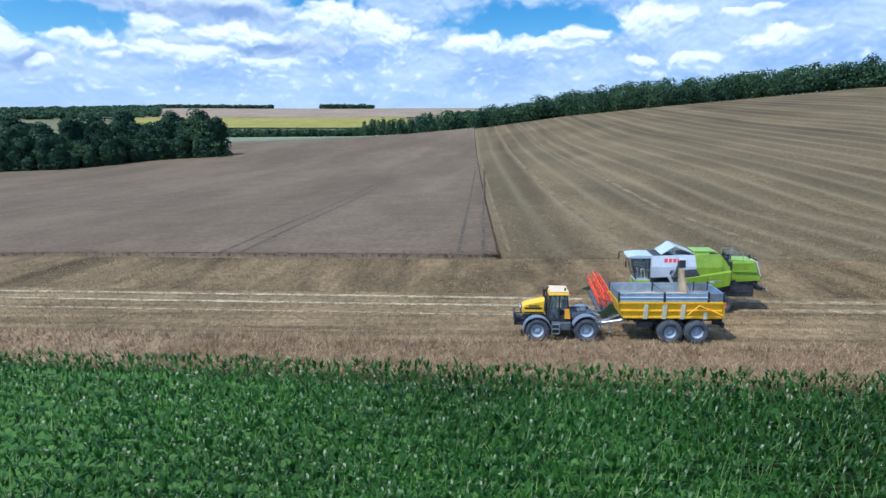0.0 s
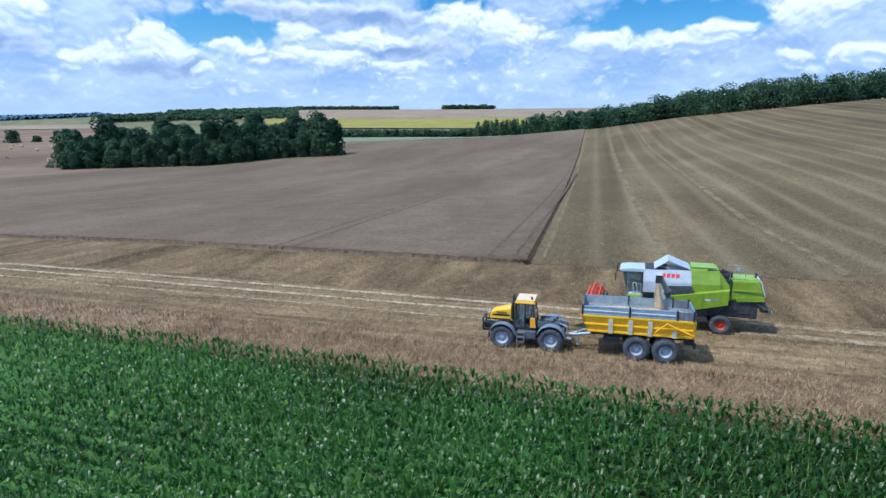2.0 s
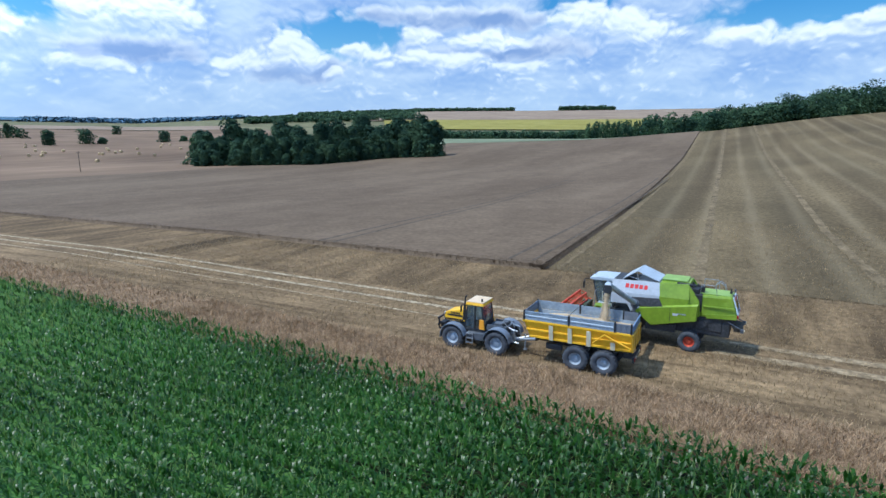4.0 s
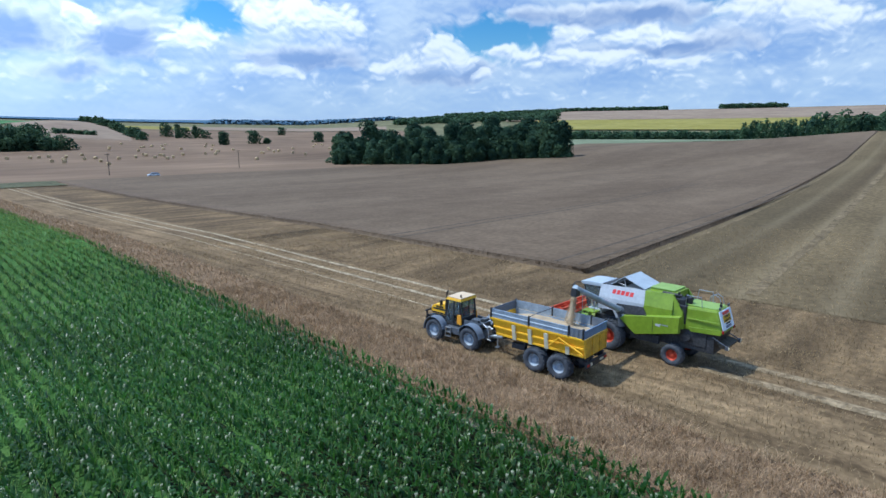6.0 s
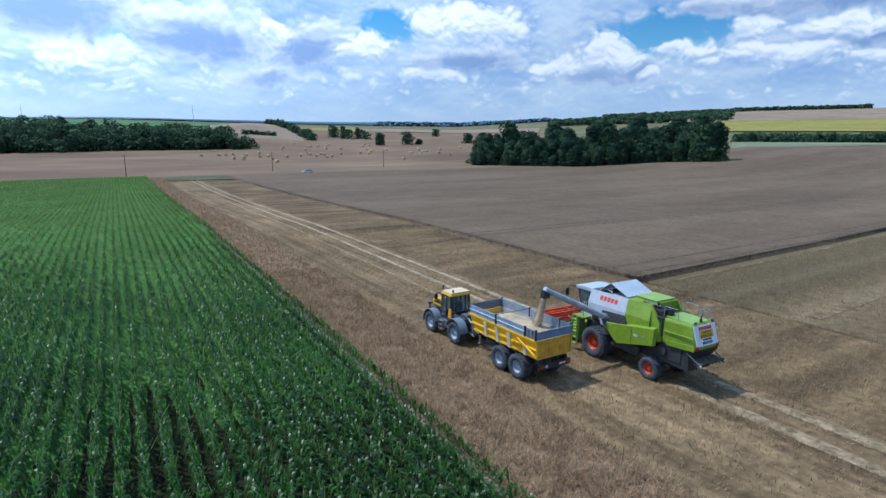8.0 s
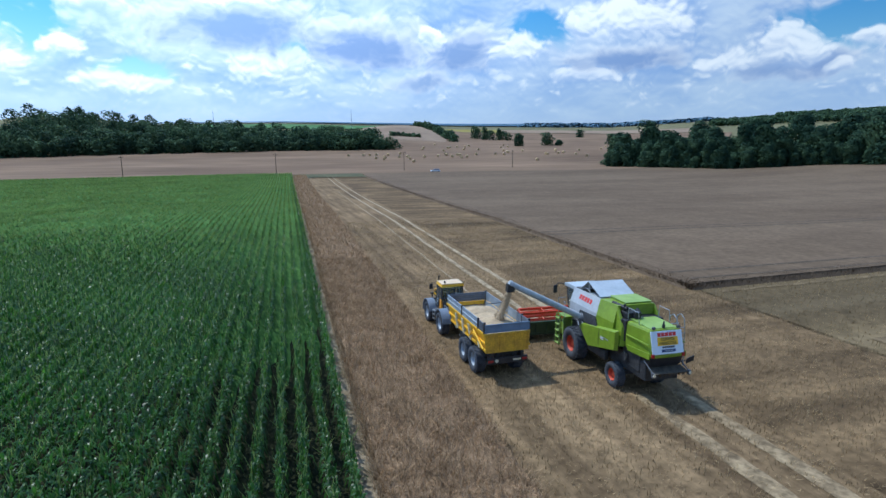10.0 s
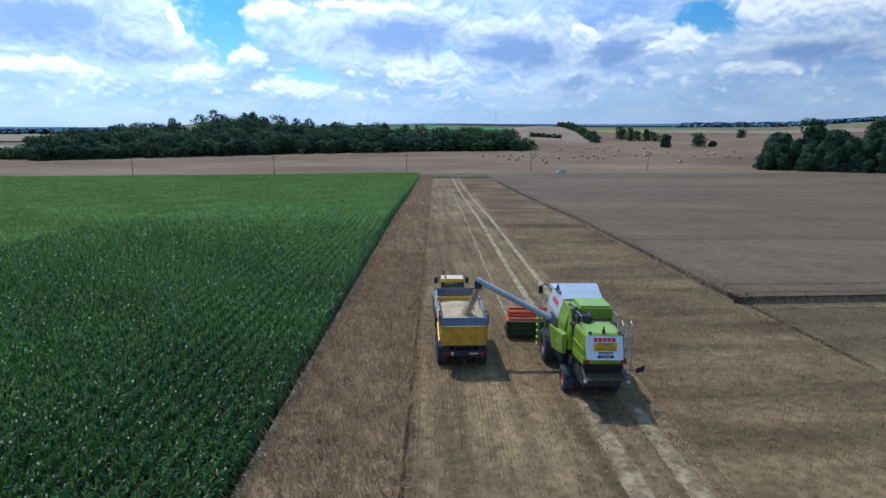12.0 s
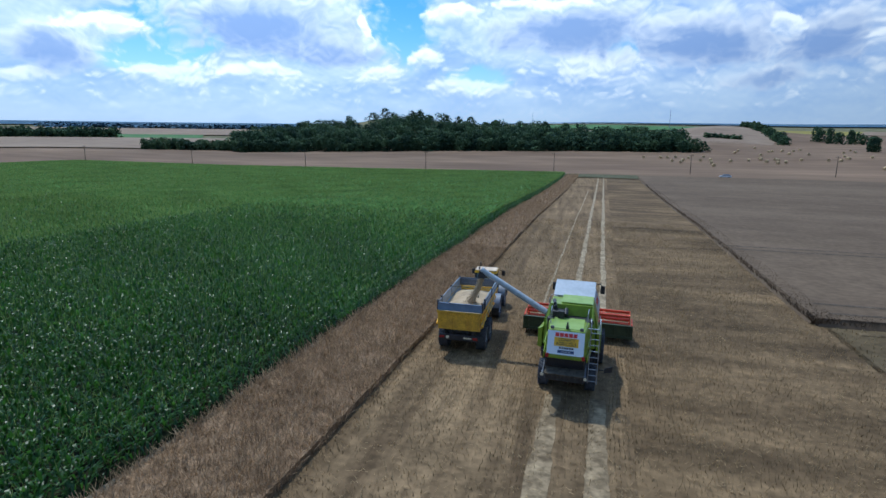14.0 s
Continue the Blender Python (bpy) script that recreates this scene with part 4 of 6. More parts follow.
def build_poles():
    def one():
        t = new("utility_pole")
        part("post", rod(bmesh.new(), (0, 0, -0.5), (0, 0, 8.8), 0.16, 0.11, 10), M_BARK, t)
        part("crossarm", box(bmesh.new(), -0.9, 0.9, -0.06, 0.06, 8.2, 8.34, 0.01), M_BARK, t)
        for x in (-0.8, 0.0, 0.8):
            part("insulator", rod(bmesh.new(), (x, 0, 8.34 if x else 8.8), (x, 0, 8.56 if x else 9.0), 0.05), M_DARKGREY, t)
        return tagged(t, "brown wooden utility pole beside the field road", "pole", group="poles along the road")

    first = one()
    for i in range(8):
        x = -290 + 57 * i
        y = 226 + 0.09 * x
        m = Matrix.Translation((x, y, land1(x, y)))
        if i == 0:
            first.matrix_basis = m
        else:
            copy_thing(first, m)


def build_masts():
    for az, r, h in ((94.0, 1500, 34), (81.2, 1500, 42)):
        x, y = polar(az, r)
        t = new("radio_mast")
        part("lattice", rod(bmesh.new(), (0, 0, 0), (0, 0, h), 0.7, 0.4, 6), M_GALV, t)
        part("antenna", rod(bmesh.new(), (0, 0, h), (0, 0, h + 6), 0.2), M_GALV, t)
        t.matrix_basis = Matrix.Translation((x, y, land1(x, y)))
        tagged(t, "slender grey radio mast on the far ridge", "mast")


def build_car():
    t = new("parked_car")
    body = bmesh.new()
    prism(body, [(-2.1, 0.35), (2.1, 0.35), (2.1, 0.75), (1.2, 0.92), (-2.0, 0.95), (-2.15, 0.7)], -0.85, 0.85, bevel=0.06)
    part("body", body, M_STRIPE, t)
    cabin = bmesh.new()
    hexa(cabin, [(-0.8, -1.9, 0.92), (0.8, -1.9, 0.92), (0.8, 1.2, 0.92), (-0.8, 1.2, 0.92)], [(-0.66, -1.5, 1.45), (0.66, -1.5, 1.45), (0.66, 0.5, 1.45), (-0.66, 0.5, 1.45)], 0.04)
    part("cabin", cabin, M_SLATE, t)
    for x in (-0.8, 0.8):
        for y in (-1.3, 1.3):
            part("wheel", rod(bmesh.new(), (x - 0.1, y, 0.31), (x + 0.1, y, 0.31), 0.31, seg=16), M_TYRE, t)
    x, y = 62.0, 214.0
    t.matrix_basis = Matrix.Translation((x, y, land1(x, y) + 0.02)) @ Matrix.Rotation(radians(80), 4, "Z")
    tagged(t, "small pale blue car parked at the field end", "car")


# ---- vehicles: they stand on the gently falling field ----
FIELD = Matrix(((0.99992, -0.00011, 0.0128), (-0.00011, 0.99985, 0.0171), (-0.0128, -0.0171, 0.99977))).to_4x4()


def box(bm, x0, x1, y0, y1, z0, z1, bevel=0.0, m=None):
    mt = Matrix.Translation(((x0 + x1) / 2, (y0 + y1) / 2, (z0 + z1) / 2)) @ Matrix.Diagonal((abs(x1 - x0), abs(y1 - y0), abs(z1 - z0), 1))
    r = bmesh.ops.create_cube(bm, size=1.0, matrix=(m @ mt) if m else mt)
    if bevel:
        es = {e for v in r["verts"] for e in v.link_edges}
        bmesh.ops.bevel(bm, geom=list(es), offset=bevel, segments=2, affect="EDGES", profile=0.5)
    return bm


def rod(bm, p, q, r0, r1=None, seg=12):
    p, q = Vector(p), Vector(q)
    d = q - p
    m = Matrix.Translation((p + q) / 2) @ d.to_track_quat("Z", "Y").to_matrix().to_4x4()
    bmesh.ops.create_cone(bm, cap_ends=True, segments=seg, radius1=r0, radius2=r0 if r1 is None else r1, depth=d.length, matrix=m)
    return bm


def pipe(bm, pts, r, seg=8):
    for a, b in zip(pts, pts[1:]):
        rod(bm, a, b, r, seg=seg)
    return bm


def prism(bm, outline, x0, x1, inset=0.0, bevel=0.0):
    """A side outline of (y, z) drawn out from x0 to x1. inset: how far the outer faces shrink, as pairs are not equal."""
    a = [bm.verts.new((x0, y, z)) for y, z in outline]
    b = [bm.verts.new((x1, y, z)) for y, z in outline]
    fs = [bm.faces.new(a), bm.faces.new(b[::-1])]
    n = len(outline)
    for i in range(n):
        fs.append(bm.faces.new((a[i], b[i], b[(i + 1) % n], a[(i + 1) % n])))
    bmesh.ops.recalc_face_normals(bm, faces=fs)
    if bevel:
        es = {e for f in fs for e in f.edges}
        bmesh.ops.bevel(bm, geom=list(es), offset=bevel, segments=2, affect="EDGES", profile=0.5)
    return bm


def hexa(bm, lower, upper, bevel=0.0):
    """A block from four lower and four upper corners."""
    a = [bm.verts.new(p) for p in lower]
    b = [bm.verts.new(p) for p in upper]
    fs = [bm.faces.new(a[::-1]), bm.faces.new(b)]
    for i in range(4):
        fs.append(bm.faces.new((a[i], a[(i + 1) % 4], b[(i + 1) % 4], b[i])))
    bmesh.ops.recalc_face_normals(bm, faces=fs)
    if bevel:
        es = {e for f in fs for e in f.edges}
        bmesh.ops.bevel(bm, geom=list(es), offset=bevel, segments=2, affect="EDGES", profile=0.5)
    return bm


def sheet(bm, quad, thick):
    """A panel with thickness from four corners, thickened along its own normal."""
    p = [Vector(v) for v in quad]
    n = (p[1] - p[0]).cross(p[2] - p[0]).normalized() * thick
    return hexa(bm, [v - n for v in p], p)


def lathe(bm, profile, c, seg=36):
    """A ring profile of (x, r) turned about the x axis at c."""
    rings = []
    for i in range(seg):
        a = 2 * math.pi * i / seg
        rings.append([bm.verts.new((c[0] + x, c[1] + r * math.cos(a), c[2] + r * math.sin(a))) for x, r in profile])
    fs = []
    for i in range(seg):
        A, B = rings[i], rings[(i + 1) % seg]
        for k in range(len(profile) - 1):
            fs.append(bm.faces.new((A[k], A[k + 1], B[k + 1], B[k])))
    bmesh.ops.recalc_face_normals(bm, faces=fs)
    return bm


def arc_sheet(bm, cy, cz, r, x0, x1, a0, a1, thick=0.03, seg=14):
    """A mudguard: a bent plate over a wheel, angles in degrees from straight ahead."""
    pts = []
    for i in range(seg + 1):
        a = radians(a0 + (a1 - a0) * i / seg)
        pts.append((cy + r * math.cos(a), cz + r * math.sin(a), cy + (r + thick) * math.cos(a), cz + (r + thick) * math.sin(a)))
    for p, q in zip(pts, pts[1:]):
        hexa(bm, [(x0, p[0], p[1]), (x1, p[0], p[1]), (x1, q[0], q[1]), (x0, q[0], q[1])], [(x0, p[2], p[3]), (x1, p[2], p[3]), (x1, q[2], q[3]), (x0, q[2], q[3])])
    bmesh.ops.remove_doubles(bm, verts=bm.verts, dist=0.0005)
    return bm


def add_wheel(parent, x, y, r, w, rim_r, rim_mat, out, lugs=22, rim_label=""):
    """out: the side (-1 or 1) on which the wheel's face shows."""
    c = (x, y, r)
    rim = bmesh.new()
    h = w / 2
    o = out
    lathe(rim, [(o * h * 0.72, rim_r), (o * h * 0.80, rim_r * 0.96), (o * h * 0.70, rim_r * 0.90), (o * h * 0.15, rim_r * 0.78), (o * h * 0.10, rim_r * 0.42), (o * h * 0.45, rim_r * 0.36), (o * h * 0.50, rim_r * 0.12), (o * h * 0.50, 0.001)], c, 32)
    lathe(rim, [(-o * h * 0.72, rim_r), (-o * h * 0.3, rim_r * 0.85), (-o * h * 0.3, 0.001)], c, 24)
    for i in range(8):
        a = 2 * math.pi * i / 8
        p = (x + o * h * 0.36, y + rim_r * 0.56 * math.cos(a), r + rim_r * 0.56 * math.sin(a))
        rod(rim, (x + o * h * 0.08, p[1], p[2]), (x + o * h * 0.22, p[1], p[2]), 0.03, seg=6)
    wheel = part("wheel", rim, rim_mat, parent, rim_label, smooth=False)
    t = bmesh.new()
    prof = [(-h * 0.72, rim_r * 0.98), (-h * 0.98, rim_r * 1.12), (-h, r * 0.80), (-h * 0.92, r * 0.92), (-h * 0.7, r * 0.955), (0, r * 0.965), (h * 0.7, r * 0.955), (h * 0.92, r * 0.92), (h, r * 0.80), (h * 0.98, rim_r * 1.12), (h * 0.72, rim_r * 0.98)]
    lathe(t, prof, c, 40)
    tyre = part("tyre", t, M_TYRE, wheel, smooth=True)
    lg = bmesh.new()
    for i in range(lugs):
        for side in (-1, 1):
            a = 2 * math.pi * (i + (0.25 if side > 0 else -0.25)) / lugs
            m = Matrix.Translation(c) @ Matrix.Rotation(a, 4, "X") @ Matrix.Translation((side * h * 0.50, r * 0.962, 0)) @ Matrix.Rotation(side * radians(35), 4, "Y")
            box(lg, -h * 0.50, h * 0.50, -0.03, r * 0.038, -0.028, 0.028, m=m)
    part("tread", lg, M_TYRE, wheel)
    return wheel


def flat_text(name, text, height, mat, parent, m, width=None, label=""):
    cu = bpy.data.curves.new(name, "FONT")
    cu.body, cu.size, cu.extrude = text, height, 0.004
    cu.align_x, cu.align_y = "CENTER", "CENTER"
    tmp = bpy.data.objects.new(name, cu)
    me = bpy.data.meshes.new_from_object(tmp)
    bpy.data.objects.remove(tmp)
    me.materials.append(mat)
    if width:
        xs = [v.co.x for v in me.vertices]
        k = width / (max(xs) - min(xs))
        me.transform(Matrix.Diagonal((k, 1, 1, 1)))
    ob = new(name, me)
    ob.parent, ob.matrix_basis = parent, m
    return tagged(ob, label) if label else ob


def build_trailer():
    t = new("farm_trailer")
    t.matrix_basis = FIELD
    tagged(t, "yellow tandem-axle tipping trailer with grey grain boards", "trailer")
    XL, XR, BL, BR = -1.2, 1.1, -1.02, 0.92
    Z0, Z1, F, R = 1.42, 2.36, 3.55, -2.02
    # tub: floor and four sides of folded steel
    part("floor", box(bmesh.new(), BL, BR, R + 0.05, F - 0.35, Z0, Z0 + 0.06), M_YPAINT, t)
    for x, b, s in ((XL, BL, 1), (XR, BR, -1)):
        bm = bmesh.new()
        hexa(bm, [(b, R, Z0), (b + s * 0.05, R, Z0), (b + s * 0.05, F - 0.3, Z0), (b, F - 0.3, Z0)], [(x, R, Z1), (x + s * 0.05, R, Z1), (x + s * 0.05, F, Z1), (x, F, Z1)])
        part("side_panel", bm, M_YPAINT, t)
        rail = bmesh.new()
        box(rail, x - s * 0.05, x + s * 0.07, R - 0.02, F + 0.05, Z1 - 0.09, Z1 + 0.02, 0.012)
        part("top_rail", rail, M_YPAINT, t)
        mid = bmesh.new()
        xm = x + (b - x) * 0.55 - s * 0.035
        box(mid, xm - 0.04, xm + 0.05, R + 0.05, F - 0.15, 1.80, 1.90, 0.02)
        box(mid, b - s * 0.06 - 0.03, b - s * 0.06 + 0.05, R + 0.05, F - 0.3, Z0 - 0.02, Z0 + 0.10, 0.02)
        part("side_rib", mid, M_YPAINT, t)
        for y in (2.05, 1.05, 0.08, -1.12):
            st = bmesh.new()
            low = y < -1
            zt = Z1 - (0.55 if low else 0.14)
            xt = x + (b - x) * (Z1 - zt) / (Z1 - Z0)
            hexa(st, [(b - s * 0.11, y - 0.11, Z0 - 0.04), (b + s * 0.02, y - 0.11, Z0 - 0.04), (b + s * 0.02, y + 0.11, Z0 - 0.04), (b - s * 0.11, y + 0.11, Z0 - 0.04)], [(xt - s * 0.08, y - 0.11, zt), (xt + s * 0.02, y - 0.11, zt), (xt + s * 0.02, y + 0.11, zt), (xt - s * 0.08, y + 0.11, zt)], 0.008)
            part("stake", st, M_CREAM, t, "cream painted upright stake")
        br = bmesh.new()
        rod(br, (x - s * 0.07, -0.15, 1.66), (x - s * 0.07, -0.75, 2.2), 0.035)
        rod(br, (x - s * 0.07, -0.75, 2.16), (x - s * 0.05, -2.0, 1.62), 0.045)
        part("door_ram", br, M_YPAINT, t)
        ln = bmesh.new()
        hexa(ln, [(b + s * 0.055, R + 0.02, Z0 + 0.1), (b + s * 0.07, R + 0.02, Z0 + 0.1), (b + s * 0.07, F - 0.4, Z0 + 0.1), (b + s * 0.055, F - 0.4, Z0 + 0.1)], [(x + s * 0.075, R + 0.02, Z1 + 0.03), (x + s * 0.09, R + 0.02, Z1 + 0.03), (x + s * 0.09, F - 0.06, Z1 + 0.03), (x + s * 0.075, F - 0.06, Z1 + 0.03)])
        part("liner", ln, M_BOARD, t, "grey worn inner lining")
    fr = bmesh.new()
    hexa(fr, [(BL, F - 0.35, Z0), (BR, F - 0.35, Z0), (BR, F - 0.30, Z0), (BL, F - 0.30, Z0)], [(XL, F - 0.05, Z1), (XR, F - 0.05, Z1), (XR, F, Z1), (XL, F, Z1)])
    part("front_panel", fr, M_YPAINT, t)
    tg = bmesh.new()
    hexa(tg, [(BL - 0.12, R - 0.07, 1.40), (BR + 0.12, R - 0.07, 1.40), (BR + 0.12, R - 0.01, 1.40), (BL - 0.12, R - 0.01, 1.40)], [(XL - 0.02, R - 0.07, Z1), (XR + 0.02, R - 0.07, Z1), (XR + 0.02, R - 0.01, Z1), (XL - 0.02, R - 0.01, Z1)], 0.01)
    for x in (-1.1, -0.42, 0.32, 1.0):
        box(tg, x - 0.04, x + 0.04, R - 0.11, R - 0.06, 1.42, Z1 - 0.03, 0.01)
    box(tg, XL, XR, R - 0.11, R - 0.06, Z1 - 0.10, Z1, 0.01)
    part("tailgate", tg, M_YTAIL, t, "weathered yellow tailgate")
    # grey extension boards
    E0, E1 = Z1 + 0.02, 2.86
    for x, s in ((XL, 1), (XR, -1)):
        for y0, y1 in ((1.16, F - 0.06), (-1.16, 1.06)):
            bd = bmesh.new()
            box(bd, x, x + s * 0.035, y0, y1, E0, E1, 0.006)
            for z in (E0 + 0.04, E0 + 0.19, E0 + 0.33, E1 - 0.05):
                box(bd, x - s * 0.022, x + s * 0.002, y0, y1, z - 0.035, z + 0.035, 0.012)
            part("side_board", bd, M_BOARD, t, "blue-grey ribbed grain board")
            # the highlight along the board's ribs, put in as a thin pale strip
            st = bmesh.new()
            box(st, x - s * 0.030, x - s * 0.021, y0 + 0.03, y1 - 0.03, E0 + 0.225, E0 + 0.285)
            part("stripe", st, M_STRIPE, t, "pale strip standing for the highlight on the board")
        end = bmesh.new()
        box(end, x, x + s * 0.035, R + 0.06, -1.24, E0, E1 - 0.02, 0.006)
        for y in (-1.45, -1.7):
            box(end, x - s * 0.03, x + s * 0.002, y - 0.03, y + 0.03, E0, E1 - 0.04, 0.008)
        part("corner_board", end, M_SLATE, t, "dark grey corner board")
        for y in (F - 0.03, 1.11, -1.20, R + 0.03):
            po = bmesh.new()
            box(po, x - s * 0.05, x + s * 0.045, y - 0.045, y + 0.045, E0 - 0.06, E1 + 0.05, 0.01)
            part("post", po, M_BLACK, t, "black steel post")
    fb = bmesh.new()
    box(fb, XL, XR, F - 0.06, F - 0.02, E0, E1, 0.006)
    for z in (E0 + 0.12, E0 + 0.36):
        box(fb, XL, XR, F - 0.10, F - 0.055, z - 0.03, z + 0.03, 0.01)
    part("front_board", fb, M_SLATE, t, "dark grey front board")
    rb = bmesh.new()
    box(rb, XL, XR, R - 0.03, R + 0.01, E0, E1 - 0.08, 0.006)
    box(rb, XL, XR, R - 0.06, R + 0.0, E1 - 0.13, E1 - 0.06, 0.01)
    part("rear_board", rb, M_BLUE, t, "steel-blue rear grain board")
    part("cross_rope", pipe(bmesh.new(), [(XL, 1.11, E1), (-0.4, 1.15, E1 + 0.0), (0.4, 1.12, E1 - 0.02), (XR, 1.11, E1)], 0.018), M_BLACK, t)
    # chassis
    ch = bmesh.new()
    for x in (-0.48, 0.38):
        box(ch, x - 0.07, x + 0.07, -1.95, 3.1, 1.10, 1.38, 0.01)
    for y in (-1.8, -0.9, 0.2, 1.5, 2.9):
        box(ch, -0.95, 0.85, y - 0.06, y + 0.06, 1.18, 1.36, 0.01)
    for y in (0.72, -0.72):
        box(ch, -1.0, 0.9, y - 0.09, y + 0.09, 0.55, 0.76, 0.02)
        for x in (-0.48, 0.38):
            box(ch, x - 0.05, x + 0.05, y - 0.42, y + 0.42, 0.80, 0.90, 0.01)
    box(ch, -0.14, 0.04, 0.9, 2.4, 0.85, 1.10, 0.03)
    box(ch, -0.85, -0.6, 1.55, 2.4, 0.80, 1.12, 0.03)
    part("chassis", ch, M_DARK, t)
    dr = bmesh.new()
    rod(dr, (-0.5, 3.0, 1.12), (-0.05, 4.45, 0.72), 0.085)
    rod(dr, (0.40, 3.0, 1.12), (-0.05, 4.45, 0.72), 0.085)
    rod(dr, (-0.05, 4.4, 0.72), (-0.05, 4.72, 0.70), 0.06)
    lathe(dr, [(-0.04, 0.06), (0.04, 0.06), (0.04, 0.12), (-0.04, 0.12), (-0.04, 0.06)], (-0.05, 4.78, 0.70), 16)
    part("drawbar", dr, M_GALV, t, "bare grey steel drawbar")
    jk = bmesh.new()
    rod(jk, (-0.28, 3.75, 0.35), (-0.28, 3.75, 1.2), 0.045)
    box(jk, -0.38, -0.18, 3.66, 3.84, 0.32, 0.36)
    part("jack", jk, M_GALV, t)
    hose = bmesh.new()
    for dx in (0.0, 0.05, 0.1):
        pipe(hose, [(0.1 + dx, 3.3, 1.3), (0.12 + dx, 3.8, 1.05), (0.12 + dx, 4.3, 1.0), (0.1 + dx, 4.75, 1.15)], 0.014, 6)
    part("hose", hose, M_BLACK, t)
    bp = bmesh.new()
    box(bp, -1.08, 0.98, R - 0.16, R - 0.04, 0.86, 1.16, 0.02)
    box(bp, -0.9, -0.75, R - 0.1, R + 0.4, 1.0, 1.35, 0.02)
    box(bp, 0.65, 0.8, R - 0.1, R + 0.4, 1.0, 1.35, 0.02)
    part("bumper", bp, M_BLACK, t)
    for x in (-0.92, 0.82):
        lp = bmesh.new()
        box(lp, x - 0.13, x + 0.13, R - 0.19, R - 0.155, 0.96, 1.08, 0.01)
        part("tail_light", lp, M_LAMPRED, t, "dull red tail lamp")
    for x in (-0.62, ):
        d = bmesh.new()
        rod(d, (x, R - 0.185, 1.02), (x, R - 0.158, 1.02), 0.085, seg=20)
        part("reflector", d, M_CREAM, t, "white round speed disc")
    part("plate", box(bmesh.new(), 0.22, 0.62, R - 0.175, R - 0.158, 0.98, 1.06), M_CREAM, t, "pale plate with no readable marks")
    for x, o in ((-1.06, -1), (0.96, 1)):
        for y in (0.72, -0.72):
            add_wheel(t, x, y, 0.66, 0.52, 0.33, M_RIM, o, 20, "light grey steel wheel")
    return t


def build_grain():
    """The load: two humps of grain in the trailer, and the stream that falls on them."""
    g = np.linspace(-1.96, 3.42, 64)
    h = np.linspace(-1.12, 1.02, 30)
    Y, X = np.meshgrid(g, h, indexing="ij")
    Z = 2.22 + 0.36 * np.exp(-((Y - 1.55) / 1.0) ** 2 - ((X + 0.05) / 0.9) ** 2) + 0.30 * np.exp(-((Y + 0.25) / 0.75) ** 2 - ((X - 0.10) / 0.8) ** 2) - 0.12 * np.exp(-((Y - 3.2) / 0.4) ** 2)
    Z = np.minimum(Z, 2.62)
    rng = np.random.default_rng(3)
    Z = Z + rng.normal(0, 0.008, Z.shape)
    ob = grid_object("grain_heap", X, Y, Z, M_GRAIN)
    ob.matrix_basis = FIELD
    tagged(ob, "heap of pale harvested grain in the trailer", "grain", kind="stuff")
    bm = bmesh.new()
    n, seg = 26, 12
    rings = []
    for i in range(n):
        f = i / (n - 1)
        z = 3.98 + (2.36 - 3.98) * f
        rr = 0.11 + 0.13 * f ** 1.5
        ring = []
        for k in range(seg):
            a = 2 * math.pi * k / seg
            q = rr * (1 + 0.25 * noise.noise((math.cos(a) * 1.5, math.sin(a) * 1.5, z * 1.2)) + rng.uniform(-0.07, 0.07))
            ring.append(bm.verts.new((0.76 - 0.60 * f ** 1.3 + q * math.cos(a), -0.34 - 0.06 * f + q * 0.85 * math.sin(a), z)))
        rings.append(ring)
    for a, b in zip(rings, rings[1:]):
        for k in range(seg):
            bm.faces.new((a[k], b[k], b[(k + 1) % seg], a[(k + 1) % seg]))
    bm.faces.new(rings[0]), bm.faces.new(rings[-1][::-1])
    bmesh.ops.recalc_face_normals(bm, faces=bm.faces)
    # loose grain round the stream
    for _ in range(420):
        f = rng.uniform(0.1, 1)
        a, q = rng.uniform(0, 6.28), (0.13 + 0.16 * f ** 1.5) * rng.uniform(0.95, 1.35)
        p = Vector((0.76 - 0.60 * f ** 1.3 + q * math.cos(a), -0.34 - 0.06 * f + q * 0.85 * math.sin(a), 3.9 - 1.5 * f))
        box(bm, p.x - 0.012, p.x + 0.012, p.y - 0.012, p.y + 0.012, p.z - 0.02, p.z + 0.02)
    ob = mesh_object("grain_stream", bm, M_GRAIN)
    ob.matrix_basis = FIELD
    tagged(ob, "thick stream of grain pouring from the unloading spout", "grain", kind="stuff")


